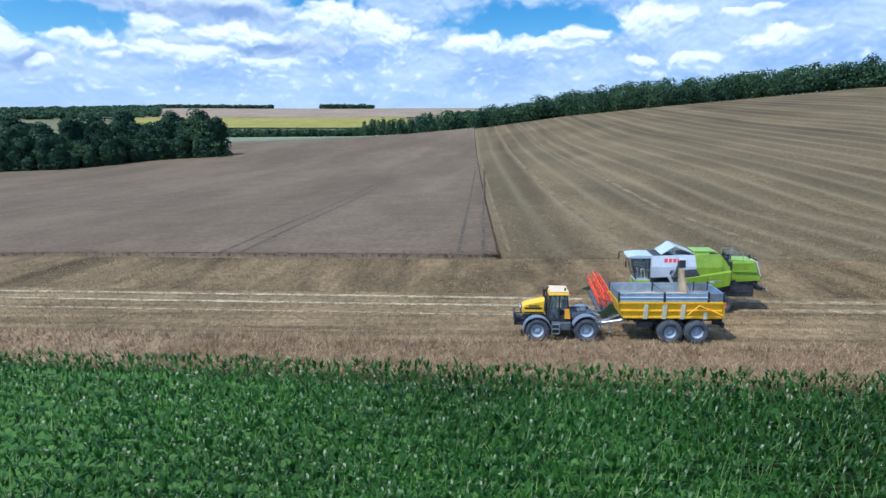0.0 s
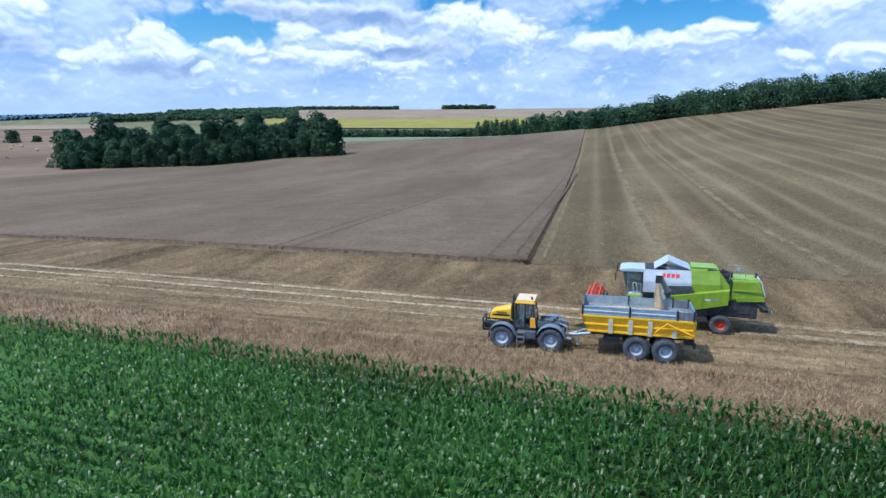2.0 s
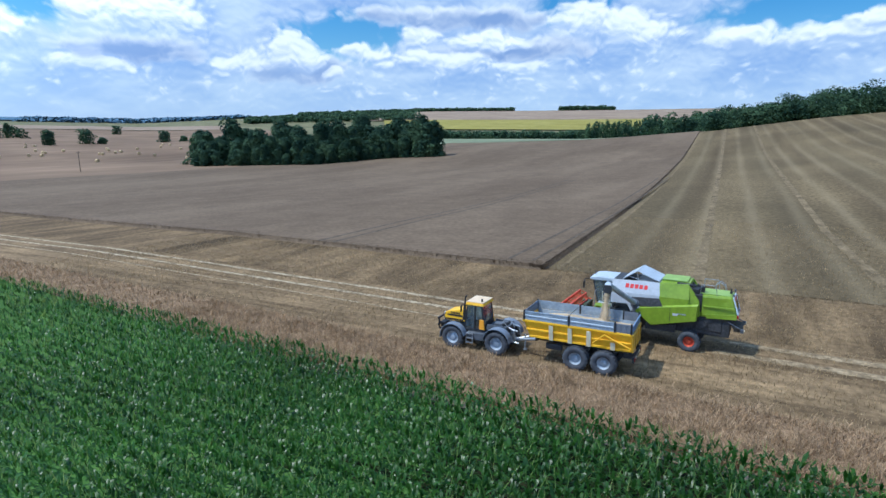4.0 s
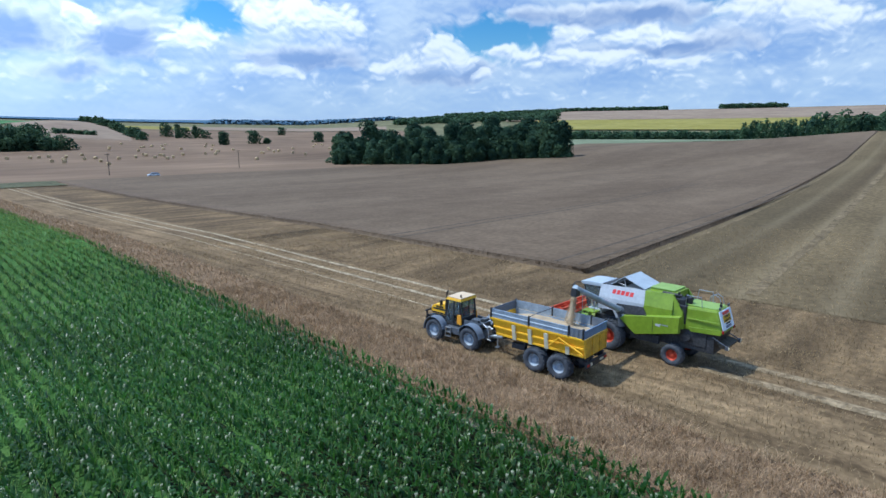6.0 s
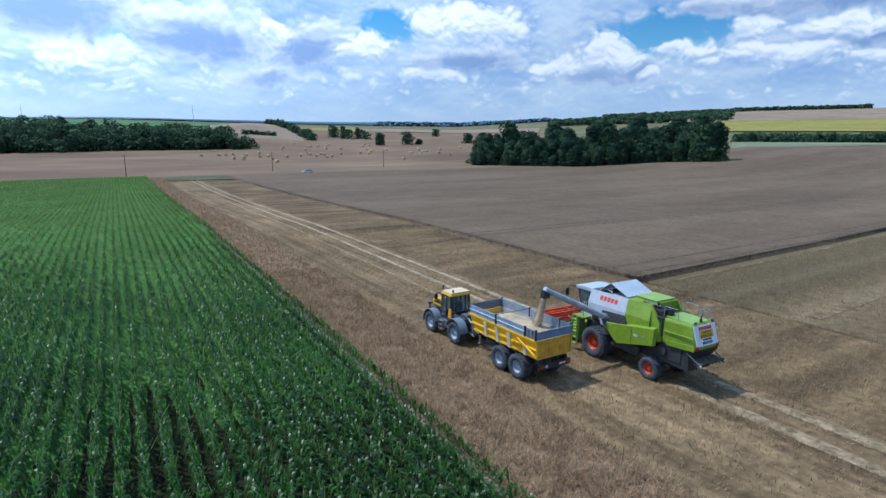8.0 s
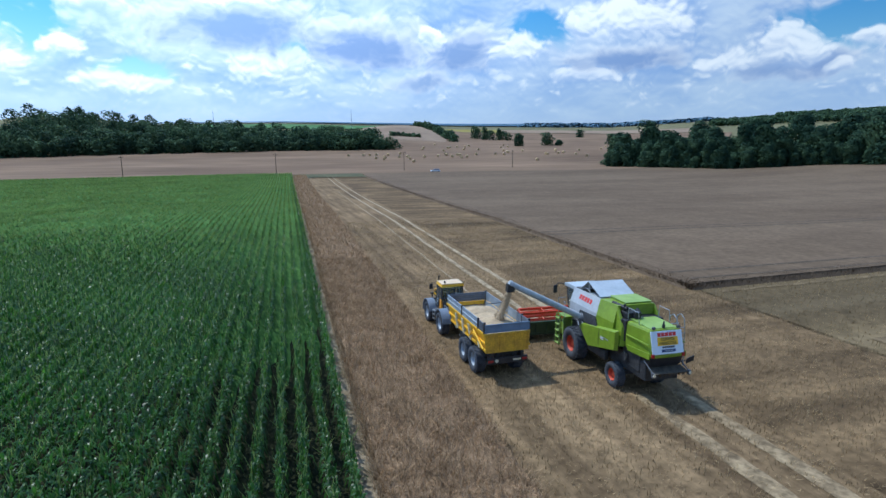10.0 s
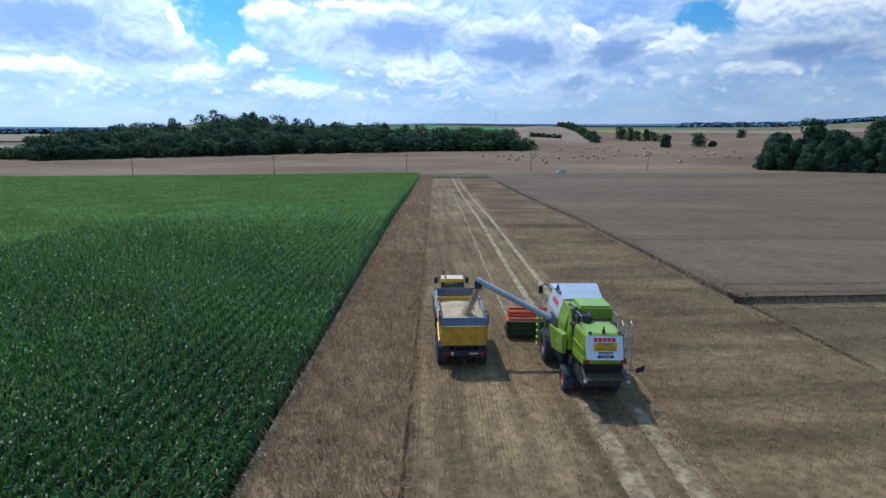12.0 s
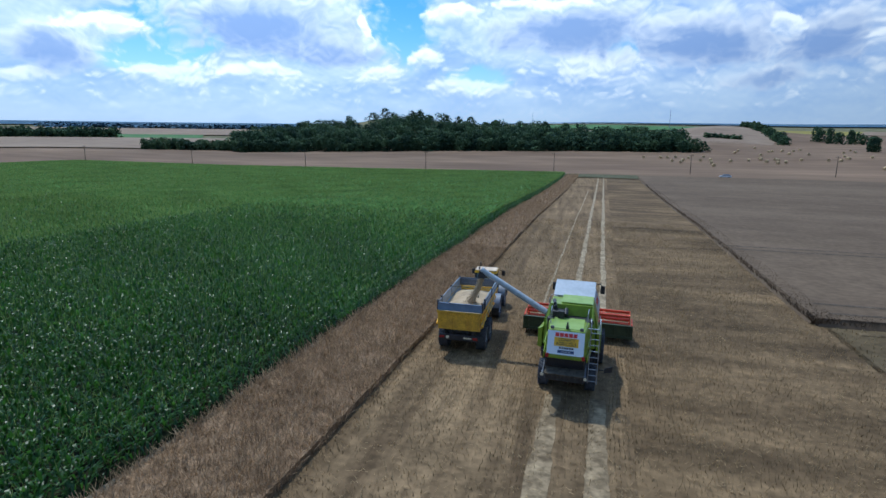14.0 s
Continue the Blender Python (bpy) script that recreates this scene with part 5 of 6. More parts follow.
def build_tractor():
    t = new("tractor")
    t.matrix_basis = FIELD @ Matrix.Translation((-0.02, 0, 0))
    tagged(t, "yellow fast farm tractor with pale cab roof and grey wheels", "tractor")
    ch = bmesh.new()
    box(ch, -0.36, 0.36, 4.75, 8.75, 0.72, 1.12, 0.03)
    box(ch, -0.95, 0.95, 7.80, 7.96, 0.58, 0.76, 0.02)
    box(ch, -0.95, 0.95, 5.08, 5.26, 0.58, 0.78, 0.02)
    box(ch, -0.28, 0.28, 5.3, 7.4, 0.50, 0.8, 0.05)
    part("chassis", ch, M_DARK, t)
    hood = bmesh.new()
    prism(hood, [(7.36, 1.42), (8.62, 1.42), (8.72, 1.62), (8.66, 1.86), (8.45, 1.98), (7.9, 2.10), (7.36, 2.20)], -0.43, 0.43, bevel=0.045)
    part("bonnet", hood, M_YPAINT, t)
    for s in (-1, 1):
        gr = bmesh.new()
        box(gr, s * 0.425, s * 0.445, 7.55, 8.52, 1.70, 1.80)
        box(gr, s * 0.425, s * 0.445, 7.5, 8.6, 1.47, 1.55)
        for i in range(6):
            box(gr, s * 0.427, s * 0.450, 7.72 + 0.1 * i, 7.78 + 0.1 * i, 1.83, 1.95)
        part("bonnet_grille", gr, M_BLACK, t)
    nose = bmesh.new()
    box(nose, -0.34, 0.34, 8.66, 8.745, 1.40, 1.84, 0.02)
    for i in range(6):
        box(nose, -0.30, 0.30, 8.74, 8.76, 1.45 + 0.06 * i, 1.475 + 0.06 * i)
    part("front_grille", nose, M_BLACK, t)
    for s in (-1, 1):
        hl = bmesh.new()
        rod(hl, (s * 0.24, 8.73, 1.76), (s * 0.24, 8.78, 1.76), 0.085, seg=16)
        part("headlight", hl, M_LENS, t, "round clear headlamp")
    lk = bmesh.new()
    for s in (-1, 1):
        box(lk, s * 0.42 - 0.04, s * 0.42 + 0.04, 8.7, 9.12, 0.78, 0.9, 0.015)
        box(lk, s * 0.42 - 0.04, s * 0.42 + 0.04, 9.04, 9.12, 0.78, 1.52, 0.015)
        box(lk, s * 0.42 - 0.035, s * 0.42 + 0.035, 8.7, 9.1, 1.18, 1.26, 0.015)
    box(lk, -0.55, 0.55, 9.05, 9.13, 1.42, 1.52, 0.02)
    box(lk, -0.55, 0.55, 9.05, 9.13, 1.02, 1.12, 0.02)
    box(lk, -0.25, 0.25, 8.72, 9.06, 0.85, 1.2, 0.03)
    part("front_linkage", lk, M_BLACK, t, "black front linkage frame")
    # cab
    posts = [(-0.70, 7.26, -0.66, 7.10), (0.70, 7.26, 0.66, 7.10), (-0.72, 6.66, -0.68, 6.62), (0.72, 6.66, 0.68, 6.62), (-0.70, 6.08, -0.66, 6.22), (0.70, 6.08, 0.66, 6.22)]
    for xa, ya, xb, yb in posts:
        bm = bmesh.new()
        hexa(bm, [(xa - 0.04, ya - 0.045, 1.22), (xa + 0.04, ya - 0.045, 1.22), (xa + 0.04, ya + 0.045, 1.22), (xa - 0.04, ya + 0.045, 1.22)], [(xb - 0.035, yb - 0.04, 2.60), (xb + 0.035, yb - 0.04, 2.60), (xb + 0.035, yb + 0.04, 2.60), (xb - 0.035, yb + 0.04, 2.60)], 0.01)
        part("cab_pillar", bm, M_BLACK, t)
    tub = bmesh.new()
    box(tub, -0.70, 0.70, 6.08, 7.26, 1.10, 1.26, 0.02)
    box(tub, -0.66, 0.66, 7.16, 7.30, 1.2, 1.62, 0.03)
    box(tub, -0.66, 0.66, 6.07, 6.13, 1.2, 1.62, 0.02)
    part("cab_floor", tub, M_DARK, t)
    for quad, nm in (
        ([(-0.62, 7.27, 1.6), (0.62, 7.27, 1.6), (0.60, 7.11, 2.58), (-0.60, 7.11, 2.58)], "windscreen"),
        ([(-0.62, 6.10, 1.62), (-0.60, 6.22, 2.58), (0.60, 6.22, 2.58), (0.62, 6.10, 1.62)], "rear_window"),
        ([(-0.715, 7.2, 1.3), (-0.67, 7.04, 2.58), (-0.69, 6.66, 2.58), (-0.73, 6.68, 1.3)], "door_glass"),
        ([(0.715, 7.2, 1.3), (0.73, 6.68, 1.3), (0.69, 6.66, 2.58), (0.67, 7.04, 2.58)], "door_glass"),
        ([(-0.725, 6.56, 1.75), (-0.69, 6.55, 2.58), (-0.67, 6.26, 2.58), (-0.71, 6.14, 1.75)], "side_window"),
        ([(0.725, 6.56, 1.75), (0.71, 6.14, 1.75), (0.67, 6.26, 2.58), (0.69, 6.55, 2.58)], "side_window"),
    ):
        pn = part(nm, sheet(bmesh.new(), quad, 0.012), M_GLASS, t)
        pn.visible_shadow = False
    roof = bmesh.new()
    hexa(roof, [(-0.74, 6.08, 2.58), (0.74, 6.08, 2.58), (0.74, 7.24, 2.58), (-0.74, 7.24, 2.58)], [(-0.68, 6.14, 2.76), (0.68, 6.14, 2.76), (0.68, 7.14, 2.76), (-0.68, 7.14, 2.76)], 0.03)
    part("cab_roof", roof, M_YPAINT, t)
    part("roof_panel", box(bmesh.new(), -0.69, 0.69, 6.12, 7.17, 2.74, 2.785, 0.015), M_PEACH, t, "pale peach roof panel")
    part("beacon", rod(bmesh.new(), (-0.45, 6.3, 2.78), (-0.45, 6.3, 2.94), 0.05), M_BLACK, t)
    for s in (-1, 1):
        sp = bmesh.new()
        hexa(sp, [(s * 0.66, 6.02, 1.24), (s * 0.80, 6.02, 1.24), (s * 0.80, 6.34, 1.24), (s * 0.66, 6.34, 1.24)], [(s * 0.68, 6.08, 1.80), (s * 0.76, 6.08, 1.80), (s * 0.76, 6.34, 1.80), (s * 0.68, 6.34, 1.80)], 0.02)
        part("side_tank", sp, M_ORANGE, t, "orange-yellow corner tank")
        st = bmesh.new()
        box(st, s * 0.48, s * 0.92, 6.0, 7.05, 0.62, 1.06, 0.04)
        part("fuel_tank", st, M_DARKGREY, t)
        sx = bmesh.new()
        for z in (0.45, 0.72, 0.98):
            box(sx, s * 0.90, s * 1.02, 6.65, 7.05, z - 0.02, z + 0.02)
        box(sx, s * 0.99, s * 1.02, 6.63, 6.67, 0.43, 1.02)
        box(sx, s * 0.99, s * 1.02, 7.03, 7.07, 0.43, 1.02)
        part("step", sx, M_GALV, t)
        fd = bmesh.new()
        arc_sheet(fd, 7.88, 0.68, 0.76, s * 0.70, s * 1.18, -8, 168, 0.035)
        part("front_mudguard", fd, M_BLUEGREY, t, "blue-grey mudguard")
        rd = bmesh.new()
        arc_sheet(rd, 5.17, 0.72, 0.78, s * 0.66, s * 1.20, 20, 172, 0.035)
        part("rear_mudguard", rd, M_BLUEGREY, t, "blue-grey mudguard")
        mr = bmesh.new()
        pipe(mr, [(s * 0.68, 7.22, 2.58), (s * 0.98, 7.34, 2.62), (s * 1.02, 7.34, 2.45)], 0.018)
        box(mr, s * 0.90, s * 1.12, 7.32, 7.37, 2.22, 2.56, 0.02)
        part("mirror", mr, M_BLACK, t)
    ex = bmesh.new()
    rod(ex, (-0.52, 7.40, 1.6), (-0.52, 7.34, 2.55), 0.085)
    pipe(ex, [(-0.52, 7.34, 2.5), (-0.52, 7.32, 2.92), (-0.52, 7.24, 3.06)], 0.045)
    part("exhaust", ex, M_BLACK, t)
    intake = bmesh.new()
    rod(intake, (0.52, 7.40, 1.6), (0.52, 7.36, 2.5), 0.06)
    rod(intake, (0.52, 7.36, 2.45), (0.52, 7.36, 2.62), 0.10)
    part("air_intake", intake, M_BLACK, t)
    deck = bmesh.new()
    box(deck, -0.64, 0.64, 4.75, 5.95, 1.24, 1.40, 0.02)
    box(deck, -0.64, -0.58, 4.75, 5.9, 1.40, 1.56, 0.01)
    box(deck, 0.58, 0.64, 4.75, 5.9, 1.40, 1.56, 0.01)
    box(deck, -0.58, 0.58, 4.72, 4.80, 1.40, 1.52, 0.01)
    box(deck, -0.35, 0.1, 5.1, 5.6, 1.40, 1.62, 0.04)
    box(deck, 0.18, 0.5, 5.0, 5.35, 1.40, 1.58, 0.04)
    part("load_deck", deck, M_DARKGREY, t, "dark grey rear load deck")
    arm = bmesh.new()
    for s in (-1, 1):
        rod(arm, (s * 0.32, 4.85, 1.5), (s * 0.42, 4.35, 1.35), 0.05)
        rod(arm, (s * 0.42, 4.35, 1.35), (s * 0.42, 4.25, 0.72), 0.03)
        rod(arm, (s * 0.34, 4.9, 0.72), (s * 0.44, 4.1, 0.66), 0.045)
        rod(arm, (s * 0.5, 5.0, 1.8), (s * 0.3, 4.6, 1.3), 0.03)
    rod(arm, (0, 4.8, 1.3), (0, 4.3, 1.2), 0.045)
    box(arm, -0.2, 0.2, 4.5, 4.8, 0.55, 1.1, 0.03)
    part("rear_linkage", arm, M_GALV, t, "grey hydraulic lift arms")
    seat = bmesh.new()
    box(seat, -0.25, 0.25, 6.35, 6.8, 1.5, 1.62, 0.04)
    box(seat, -0.24, 0.24, 6.3, 6.42, 1.6, 2.15, 0.05)
    box(seat, -0.12, 0.12, 6.45, 6.7, 1.25, 1.52, 0.02)
    part("seat", seat, M_BLACK, t)
    whl = bmesh.new()
    rod(whl, (0, 7.12, 1.5), (0, 6.95, 1.85), 0.03)
    for i in range(16):
        a, b = 2 * math.pi * i / 16, 2 * math.pi * (i + 1) / 16
        rod(whl, (0.18 * math.cos(a), 6.95 - 0.06 * math.sin(a), 1.86 + 0.16 * math.sin(a)), (0.18 * math.cos(b), 6.95 - 0.06 * math.sin(b), 1.86 + 0.16 * math.sin(b)), 0.015, seg=6)
    part("steering_wheel", whl, M_BLACK, t)
    for y, r, w in ((7.88, 0.66, 0.42), (5.17, 0.68, 0.48)):
        for s in (-1, 1):
            add_wheel(t, s * 0.94, y, r, w, 0.37, M_RIM, s, 20, "light grey steel wheel")
    return t


def build_combine():
    t = new("combine_harvester")
    about = Matrix.Translation((0, -2.7, 0)) @ Matrix.Scale(0.97, 4) @ Matrix.Translation((0, 2.7, 0))
    t.matrix_basis = FIELD @ Matrix.Translation((5.74, 0, 0)) @ Matrix.Rotation(radians(-3.3), 4, "Z") @ about
    tagged(t, "lime green and white combine harvester unloading grain", "combine harvester")
    # frame and hidden works
    fr = bmesh.new()
    box(fr, -0.85, 0.85, -6.4, 0.6, 1.05, 1.9, 0.05)
    box(fr, -1.2, 1.2, -0.75, -0.35, 0.7, 1.15, 0.04)
    box(fr, -1.1, 1.1, -4.4, -4.18, 0.52, 0.72, 0.03)
    box(fr, -0.9, 0.9, -6.0, -4.6, 1.3, 2.3, 0.05)
    for s in (-1, 1):
        box(fr, s * 0.98, s * 1.22, -3.6, -1.9, 1.0, 1.5, 0.06)
        rod(fr, (s * 1.0, -3.2, 1.3), (s * 1.1, -3.2, 1.3), 0.28, seg=20)
        rod(fr, (s * 1.0, -5.0, 1.75), (s * 1.1, -5.0, 1.75), 0.22, seg=20)
    part("frame", fr, M_DARK, t)
    # grain tank: white in front, lime behind, leaning in above the crease
    W = 1.24
    def tank(y0, y1, mat, name, zf, zr, top_f, top_r):
        bm = bmesh.new()
        hexa(bm, [(-W, y1, zr), (W, y1, zr), (W, y0, zf), (-W, y0, zf)], [(-W + 0.02, y1 - 0.08, 3.10), (W - 0.02, y1 - 0.08, 3.10), (W - 0.02, y0, 3.05), (-W + 0.02, y0, 3.05)])
        hexa(bm, [(-W + 0.02, y1 - 0.08, 3.10), (W - 0.02, y1 - 0.08, 3.10), (W - 0.02, y0, 3.05), (-W + 0.02, y0, 3.05)], [(-W + 0.26, y1, top_r), (W - 0.26, y1, top_r), (W - 0.26, y0, top_f), (-W + 0.26, y0, top_f)])
        bmesh.ops.remove_doubles(bm, verts=bm.verts, dist=0.001)
        part(name, bm, mat, t)
    tank(0.18, -2.55, M_WHITE, "front_tank", 2.35, 2.5, 3.76, 3.84)
    tank(-2.56, -4.15, M_LIME, "rear_tank", 2.5, 2.3, 3.845, 3.92)
    # dark recess above the side panel, where the auger folds out
    rc = bmesh.new()
    hexa(rc, [(-1.34, -2.9, 2.45), (-1.2, -2.9, 2.45), (-1.2, -0.9, 2.35), (-1.34, -0.9, 2.35)], [(-1.26, -2.6, 2.95), (-1.2, -2.6, 2.95), (-1.2, -1.0, 2.85), (-1.26, -1.0, 2.85)], 0.01)
    part("auger_recess", rc, M_DARK, t)
    # side panels, rising to the rear, proud of the body
    for s in (-1, 1):
        sp = bmesh.new()
        a = [(-1.25, 2.08), (-1.52, 2.32), (-4.78, 2.92), (-4.74, 1.92), (-2.25, 1.26)]
        x0, x1 = s * 1.22, s * 1.42
        pts0 = [(x0, y, z) for y, z in a]
        pts1 = [(x1, y * 0.97 - 0.09, 2.05 + (z - 2.05) * 0.9) for y, z in a]
        va = [sp.verts.new(p) for p in pts0]
        vb = [sp.verts.new(p) for p in pts1]
        fs = [sp.faces.new(va), sp.faces.new(vb[::-1])]
        for i in range(5):
            fs.append(sp.faces.new((va[i], vb[i], vb[(i + 1) % 5], va[(i + 1) % 5])))
        bmesh.ops.recalc_face_normals(sp, faces=fs)
        bmesh.ops.bevel(sp, geom=list({e for f in fs for e in f.edges}), offset=0.02, segments=2, affect="EDGES", profile=0.5)
        part("side_panel", sp, M_LIME, t)
        wc = bmesh.new()
        sheet(wc, [(s * 1.30, -1.05, 2.0), (s * 1.30, -0.75, 2.55), (s * 1.28, -1.25, 2.62), (s * 1.36, -1.62, 2.28)] if s < 0 else [(1.36, -1.62, 2.28), (1.28, -1.25, 2.62), (1.30, -0.75, 2.55), (1.30, -1.05, 2.0)], 0.04)
        part("wheel_fairing", wc, M_WHITE, t)
        lg = bmesh.new()
        box(lg, s * 1.415, s * 1.428, -3.72, -3.44, 2.10, 2.24, 0.004)
        part("badge", lg, M_WHITE, t, "pale badge with no readable marks")
        lg = bmesh.new()
        for i in range(4):
            box(lg, s * 1.415, s * 1.427, -4.15 + 0.12 * i, -4.06 + 0.12 * i, 2.20, 2.27)
        part("badge", lg, M_GREY, t, "grey bars of a model badge")
    # brand shown as plain red bars on the white tank side
    for s in (-1, 1):
        for i in range(5):
            y = -0.62 - 0.27 * i
            bm = bmesh.new()
            lo, hi = 1.138, 1.060
            hexa(bm, [(s * (lo - 0.03), y - 0.20, 3.36), (s * lo, y - 0.20, 3.36), (s * lo, y, 3.36), (s * (lo - 0.03), y, 3.36)], [(s * (hi - 0.03), y - 0.23, 3.60), (s * hi, y - 0.23, 3.60), (s * hi, y - 0.03, 3.60), (s * (hi - 0.03), y - 0.03, 3.60)])
            part("brand_bar", bm, M_SIGNRED, t, "plain red block of a brand mark")
    # tank top with the lifted cover panels
    lid = bmesh.new()
    box(lid, -0.92, 0.92, -4.1, 0.12, 3.70, 3.80, 0.01)
    part("tank_top", lid, M_DARK, t)
    hp = bmesh.new()
    sheet(hp, [(-0.98, -2.52, 3.92), (0.98, -2.52, 3.92), (0.98, -1.28, 4.42), (-0.98, -1.28, 4.42)], 0.035)
    part("cover_panel", hp, M_PALE, t, "raised pale grey tank cover panel")
    hp = bmesh.new()
    sheet(hp, [(-0.98, -1.24, 4.42), (0.98, -1.24, 4.42), (0.98, -0.42, 3.86), (-0.98, -0.42, 3.86)], 0.035)
    part("cover_panel", hp, M_PALE, t, "raised pale grey tank cover panel")
    for s in (-1, 1):
        fold = bmesh.new()
        rod(fold, (s * 0.9, -1.2, 4.36), (s * 0.9, -1.35, 3.8), 0.025)
        rod(fold, (s * 0.9, -1.3, 3.9), (s * 0.9, -0.75, 4.02), 0.02)
        part("strut", fold, M_GALV, t)
    lb = bmesh.new()
    hexa(lb, [(-0.5, -4.2, 3.40), (0.98, -4.2, 3.40), (0.98, -2.6, 3.7), (-0.5, -2.6, 3.7)], [(-0.46, -3.95, 3.98), (0.92, -3.95, 3.98), (0.92, -2.62, 3.96), (-0.46, -2.62, 3.96)], 0.02)
    part("engine_cover", lb, M_LIME, t)
    part("cover_top", box(bmesh.new(), -0.50, 0.95, -4.0, -2.60, 3.975, 4.00, 0.008), M_LIMEPALE, t, "pale green engine cover lid")
    for s in (-1, 1):
        qf = bmesh.new()
        hexa(qf, [(s * 0.95, -4.86, 2.15), (s * 1.18, -4.80, 2.15), (s * 1.22, -4.1, 2.2), (s * 0.95, -4.1, 2.2)], [(s * 0.93, -4.78, 3.05), (s * 1.10, -4.74, 3.05), (s * 1.02, -4.16, 3.88), (s * 0.93, -4.16, 3.88)], 0.01)
        part("quarter_panel", qf, M_LIME, t)
    # engine bay
    en = bmesh.new()
    box(en, -1.0, 1.0, -4.9, -4.1, 2.4, 3.42, 0.04)
    box(en, -0.85, -0.15, -4.72, -4.12, 3.4, 3.72, 0.06)
    rod(en, (-0.78, -4.5, 3.5), (-0.30, -4.5, 3.5), 0.22, seg=18)
    rod(en, (-0.85, -3.5, 3.9), (-0.70, -4.5, 3.85), 0.09)
    rod(en, (-0.75, -4.35, 3.7), (-0.75, -4.35, 4.05), 0.06)
    rod(en, (-0.2, -4.8, 3.6), (-0.2, -4.5, 3.8), 0.10)
    box(en, -0.55, -0.25, -4.95, -4.75, 3.45, 3.8, 0.04)
    part("engine", en, M_BLACK, t)
    # straw hood
    hood = bmesh.new()
    T = 0.86
    hexa(hood, [(-T, -6.78, 2.20), (T, -6.78, 2.20), (T + 0.12, -4.85, 2.10), (-T - 0.12, -4.85, 2.10)], [(-T + 0.10, -6.42, 3.44), (T - 0.10, -6.42, 3.44), (T + 0.10, -4.62, 3.40), (-T - 0.10, -4.62, 3.40)], 0.13)
    part("straw_hood", hood, M_LIME, t)
    for s in (-1, 1):
        fl = bmesh.new()
        hexa(fl, [(s * (T + 0.02), -6.70, 2.18), (s * (T + 0.08), -6.70, 2.18), (s * (T + 0.18), -5.2, 2.10), (s * (T + 0.12), -5.2, 2.10)], [(s * (T + 0.02), -6.72, 2.46), (s * (T + 0.06), -6.72, 2.46), (s * (T + 0.18), -5.1, 2.34), (s * (T + 0.12), -5.1, 2.34)], 0.012)
        part("hood_skirt", fl, M_LIME, t)
        lam = bmesh.new()
        box(lam, s * 0.62 - 0.08, s * 0.62 + 0.08, -6.50, -6.40, 3.44, 3.58, 0.03)
        part("work_light", lam, M_DARKGREY, t)
    part("hood_deck", box(bmesh.new(), -0.68, 0.68, -6.3, -4.7, 3.425, 3.455, 0.01), M_LIMEPALE, t, "pale green service deck")
    dome = bmesh.new()
    rod(dome, (0.0, -6.28, 3.45), (0.0, -6.28, 3.6), 0.07)
    rod(dome, (0.0, -6.28, 3.58), (0.0, -6.28, 3.74), 0.035)
    part("beacon", dome, M_BLACK, t)
    # hand rails round the service deck, and pressed creases along the hood
    for s in (-1, 1):
        part("deck_rail", pipe(bmesh.new(), [(s * 0.80, -4.75, 3.42), (s * 0.82, -4.80, 3.98), (s * 0.80, -5.55, 3.98), (s * 0.78, -5.62, 3.42)], 0.018), M_GALV, t)
        cr = bmesh.new()
        hexa(cr, [(s * (T + 0.05), -6.60, 2.78), (s * (T + 0.085), -6.60, 2.78), (s * (T + 0.145), -4.95, 2.74), (s * (T + 0.08), -4.95, 2.74)], [(s * (T + 0.03), -6.58, 2.84), (s * (T + 0.07), -6.58, 2.84), (s * (T + 0.14), -4.95, 2.80), (s * (T + 0.07), -4.95, 2.80)], 0.008)
        part("hood_crease", cr, M_LIME, t)
        vent = bmesh.new()
        for i in range(7):
            box(vent, s * 1.0, s * 1.045, -4.62 + 0.06 * i, -4.585 + 0.06 * i, 3.05, 3.38, 0.004)
        part("air_grille", vent, M_BLACK, t)
        lm = bmesh.new()
        box(lm, s * 0.76 - 0.07, s * 0.76 + 0.07, -6.80, -6.70, 2.26, 2.44, 0.02)
        part("rear_light", lm, M_LAMPRED, t, "dull red rear lamp")
        seam = bmesh.new()
        box(seam, s * 1.405, s * 1.43, -3.30, -3.28, 1.72, 2.52)
        part("panel_seam", seam, M_DARK, t)
    # rear panel with its signs; it leans forward at the top
    def rear(x0, x1, f0, f1, lift):
        def pt(x, f, d):
            y = -6.42 + (-6.72 + 6.42) * (1 - f) - d
            return (x, y - 0.01, 2.42 + (3.40 - 2.42) * f)
        return [pt(x0, f0, lift), pt(x1, f0, lift), pt(x1, f1, lift), pt(x0, f1, lift)]
    part("rear_panel", sheet(bmesh.new(), rear(-0.79, 0.76, 0.0, 0.98, 0.05), 0.04), M_STRIPE, t, "white rear panel with signs")
    part("sign_board", sheet(bmesh.new(), rear(-0.50, 0.52, 0.36, 0.72, 0.062), 0.01), M_SIGNYEL, t, "yellow rectangular warning board")
    for i in range(5):
        x = -0.47 + 0.19 * i
        part("brand_bar", sheet(bmesh.new(), rear(x, x + 0.16, 0.75, 0.91, 0.062), 0.01), M_SIGNRED, t, "plain red block of a brand mark")
    for i in range(6):
        x = -0.28 + 0.105 * i
        part("model_bar", sheet(bmesh.new(), rear(x, x + 0.08, 0.25, 0.33, 0.062), 0.01), M_BLACK, t, "dark block of a model mark")
    part("sign_board", sheet(bmesh.new(), rear(-0.33, 0.36, 0.08, 0.20, 0.062), 0.01), M_NAVY, t, "navy blue plate with pale bars")
    for x in (-0.16, -0.02, 0.12):
        part("plate_bar", sheet(bmesh.new(), rear(x, x + 0.09, 0.115, 0.165, 0.070), 0.006), M_WHITE, t)
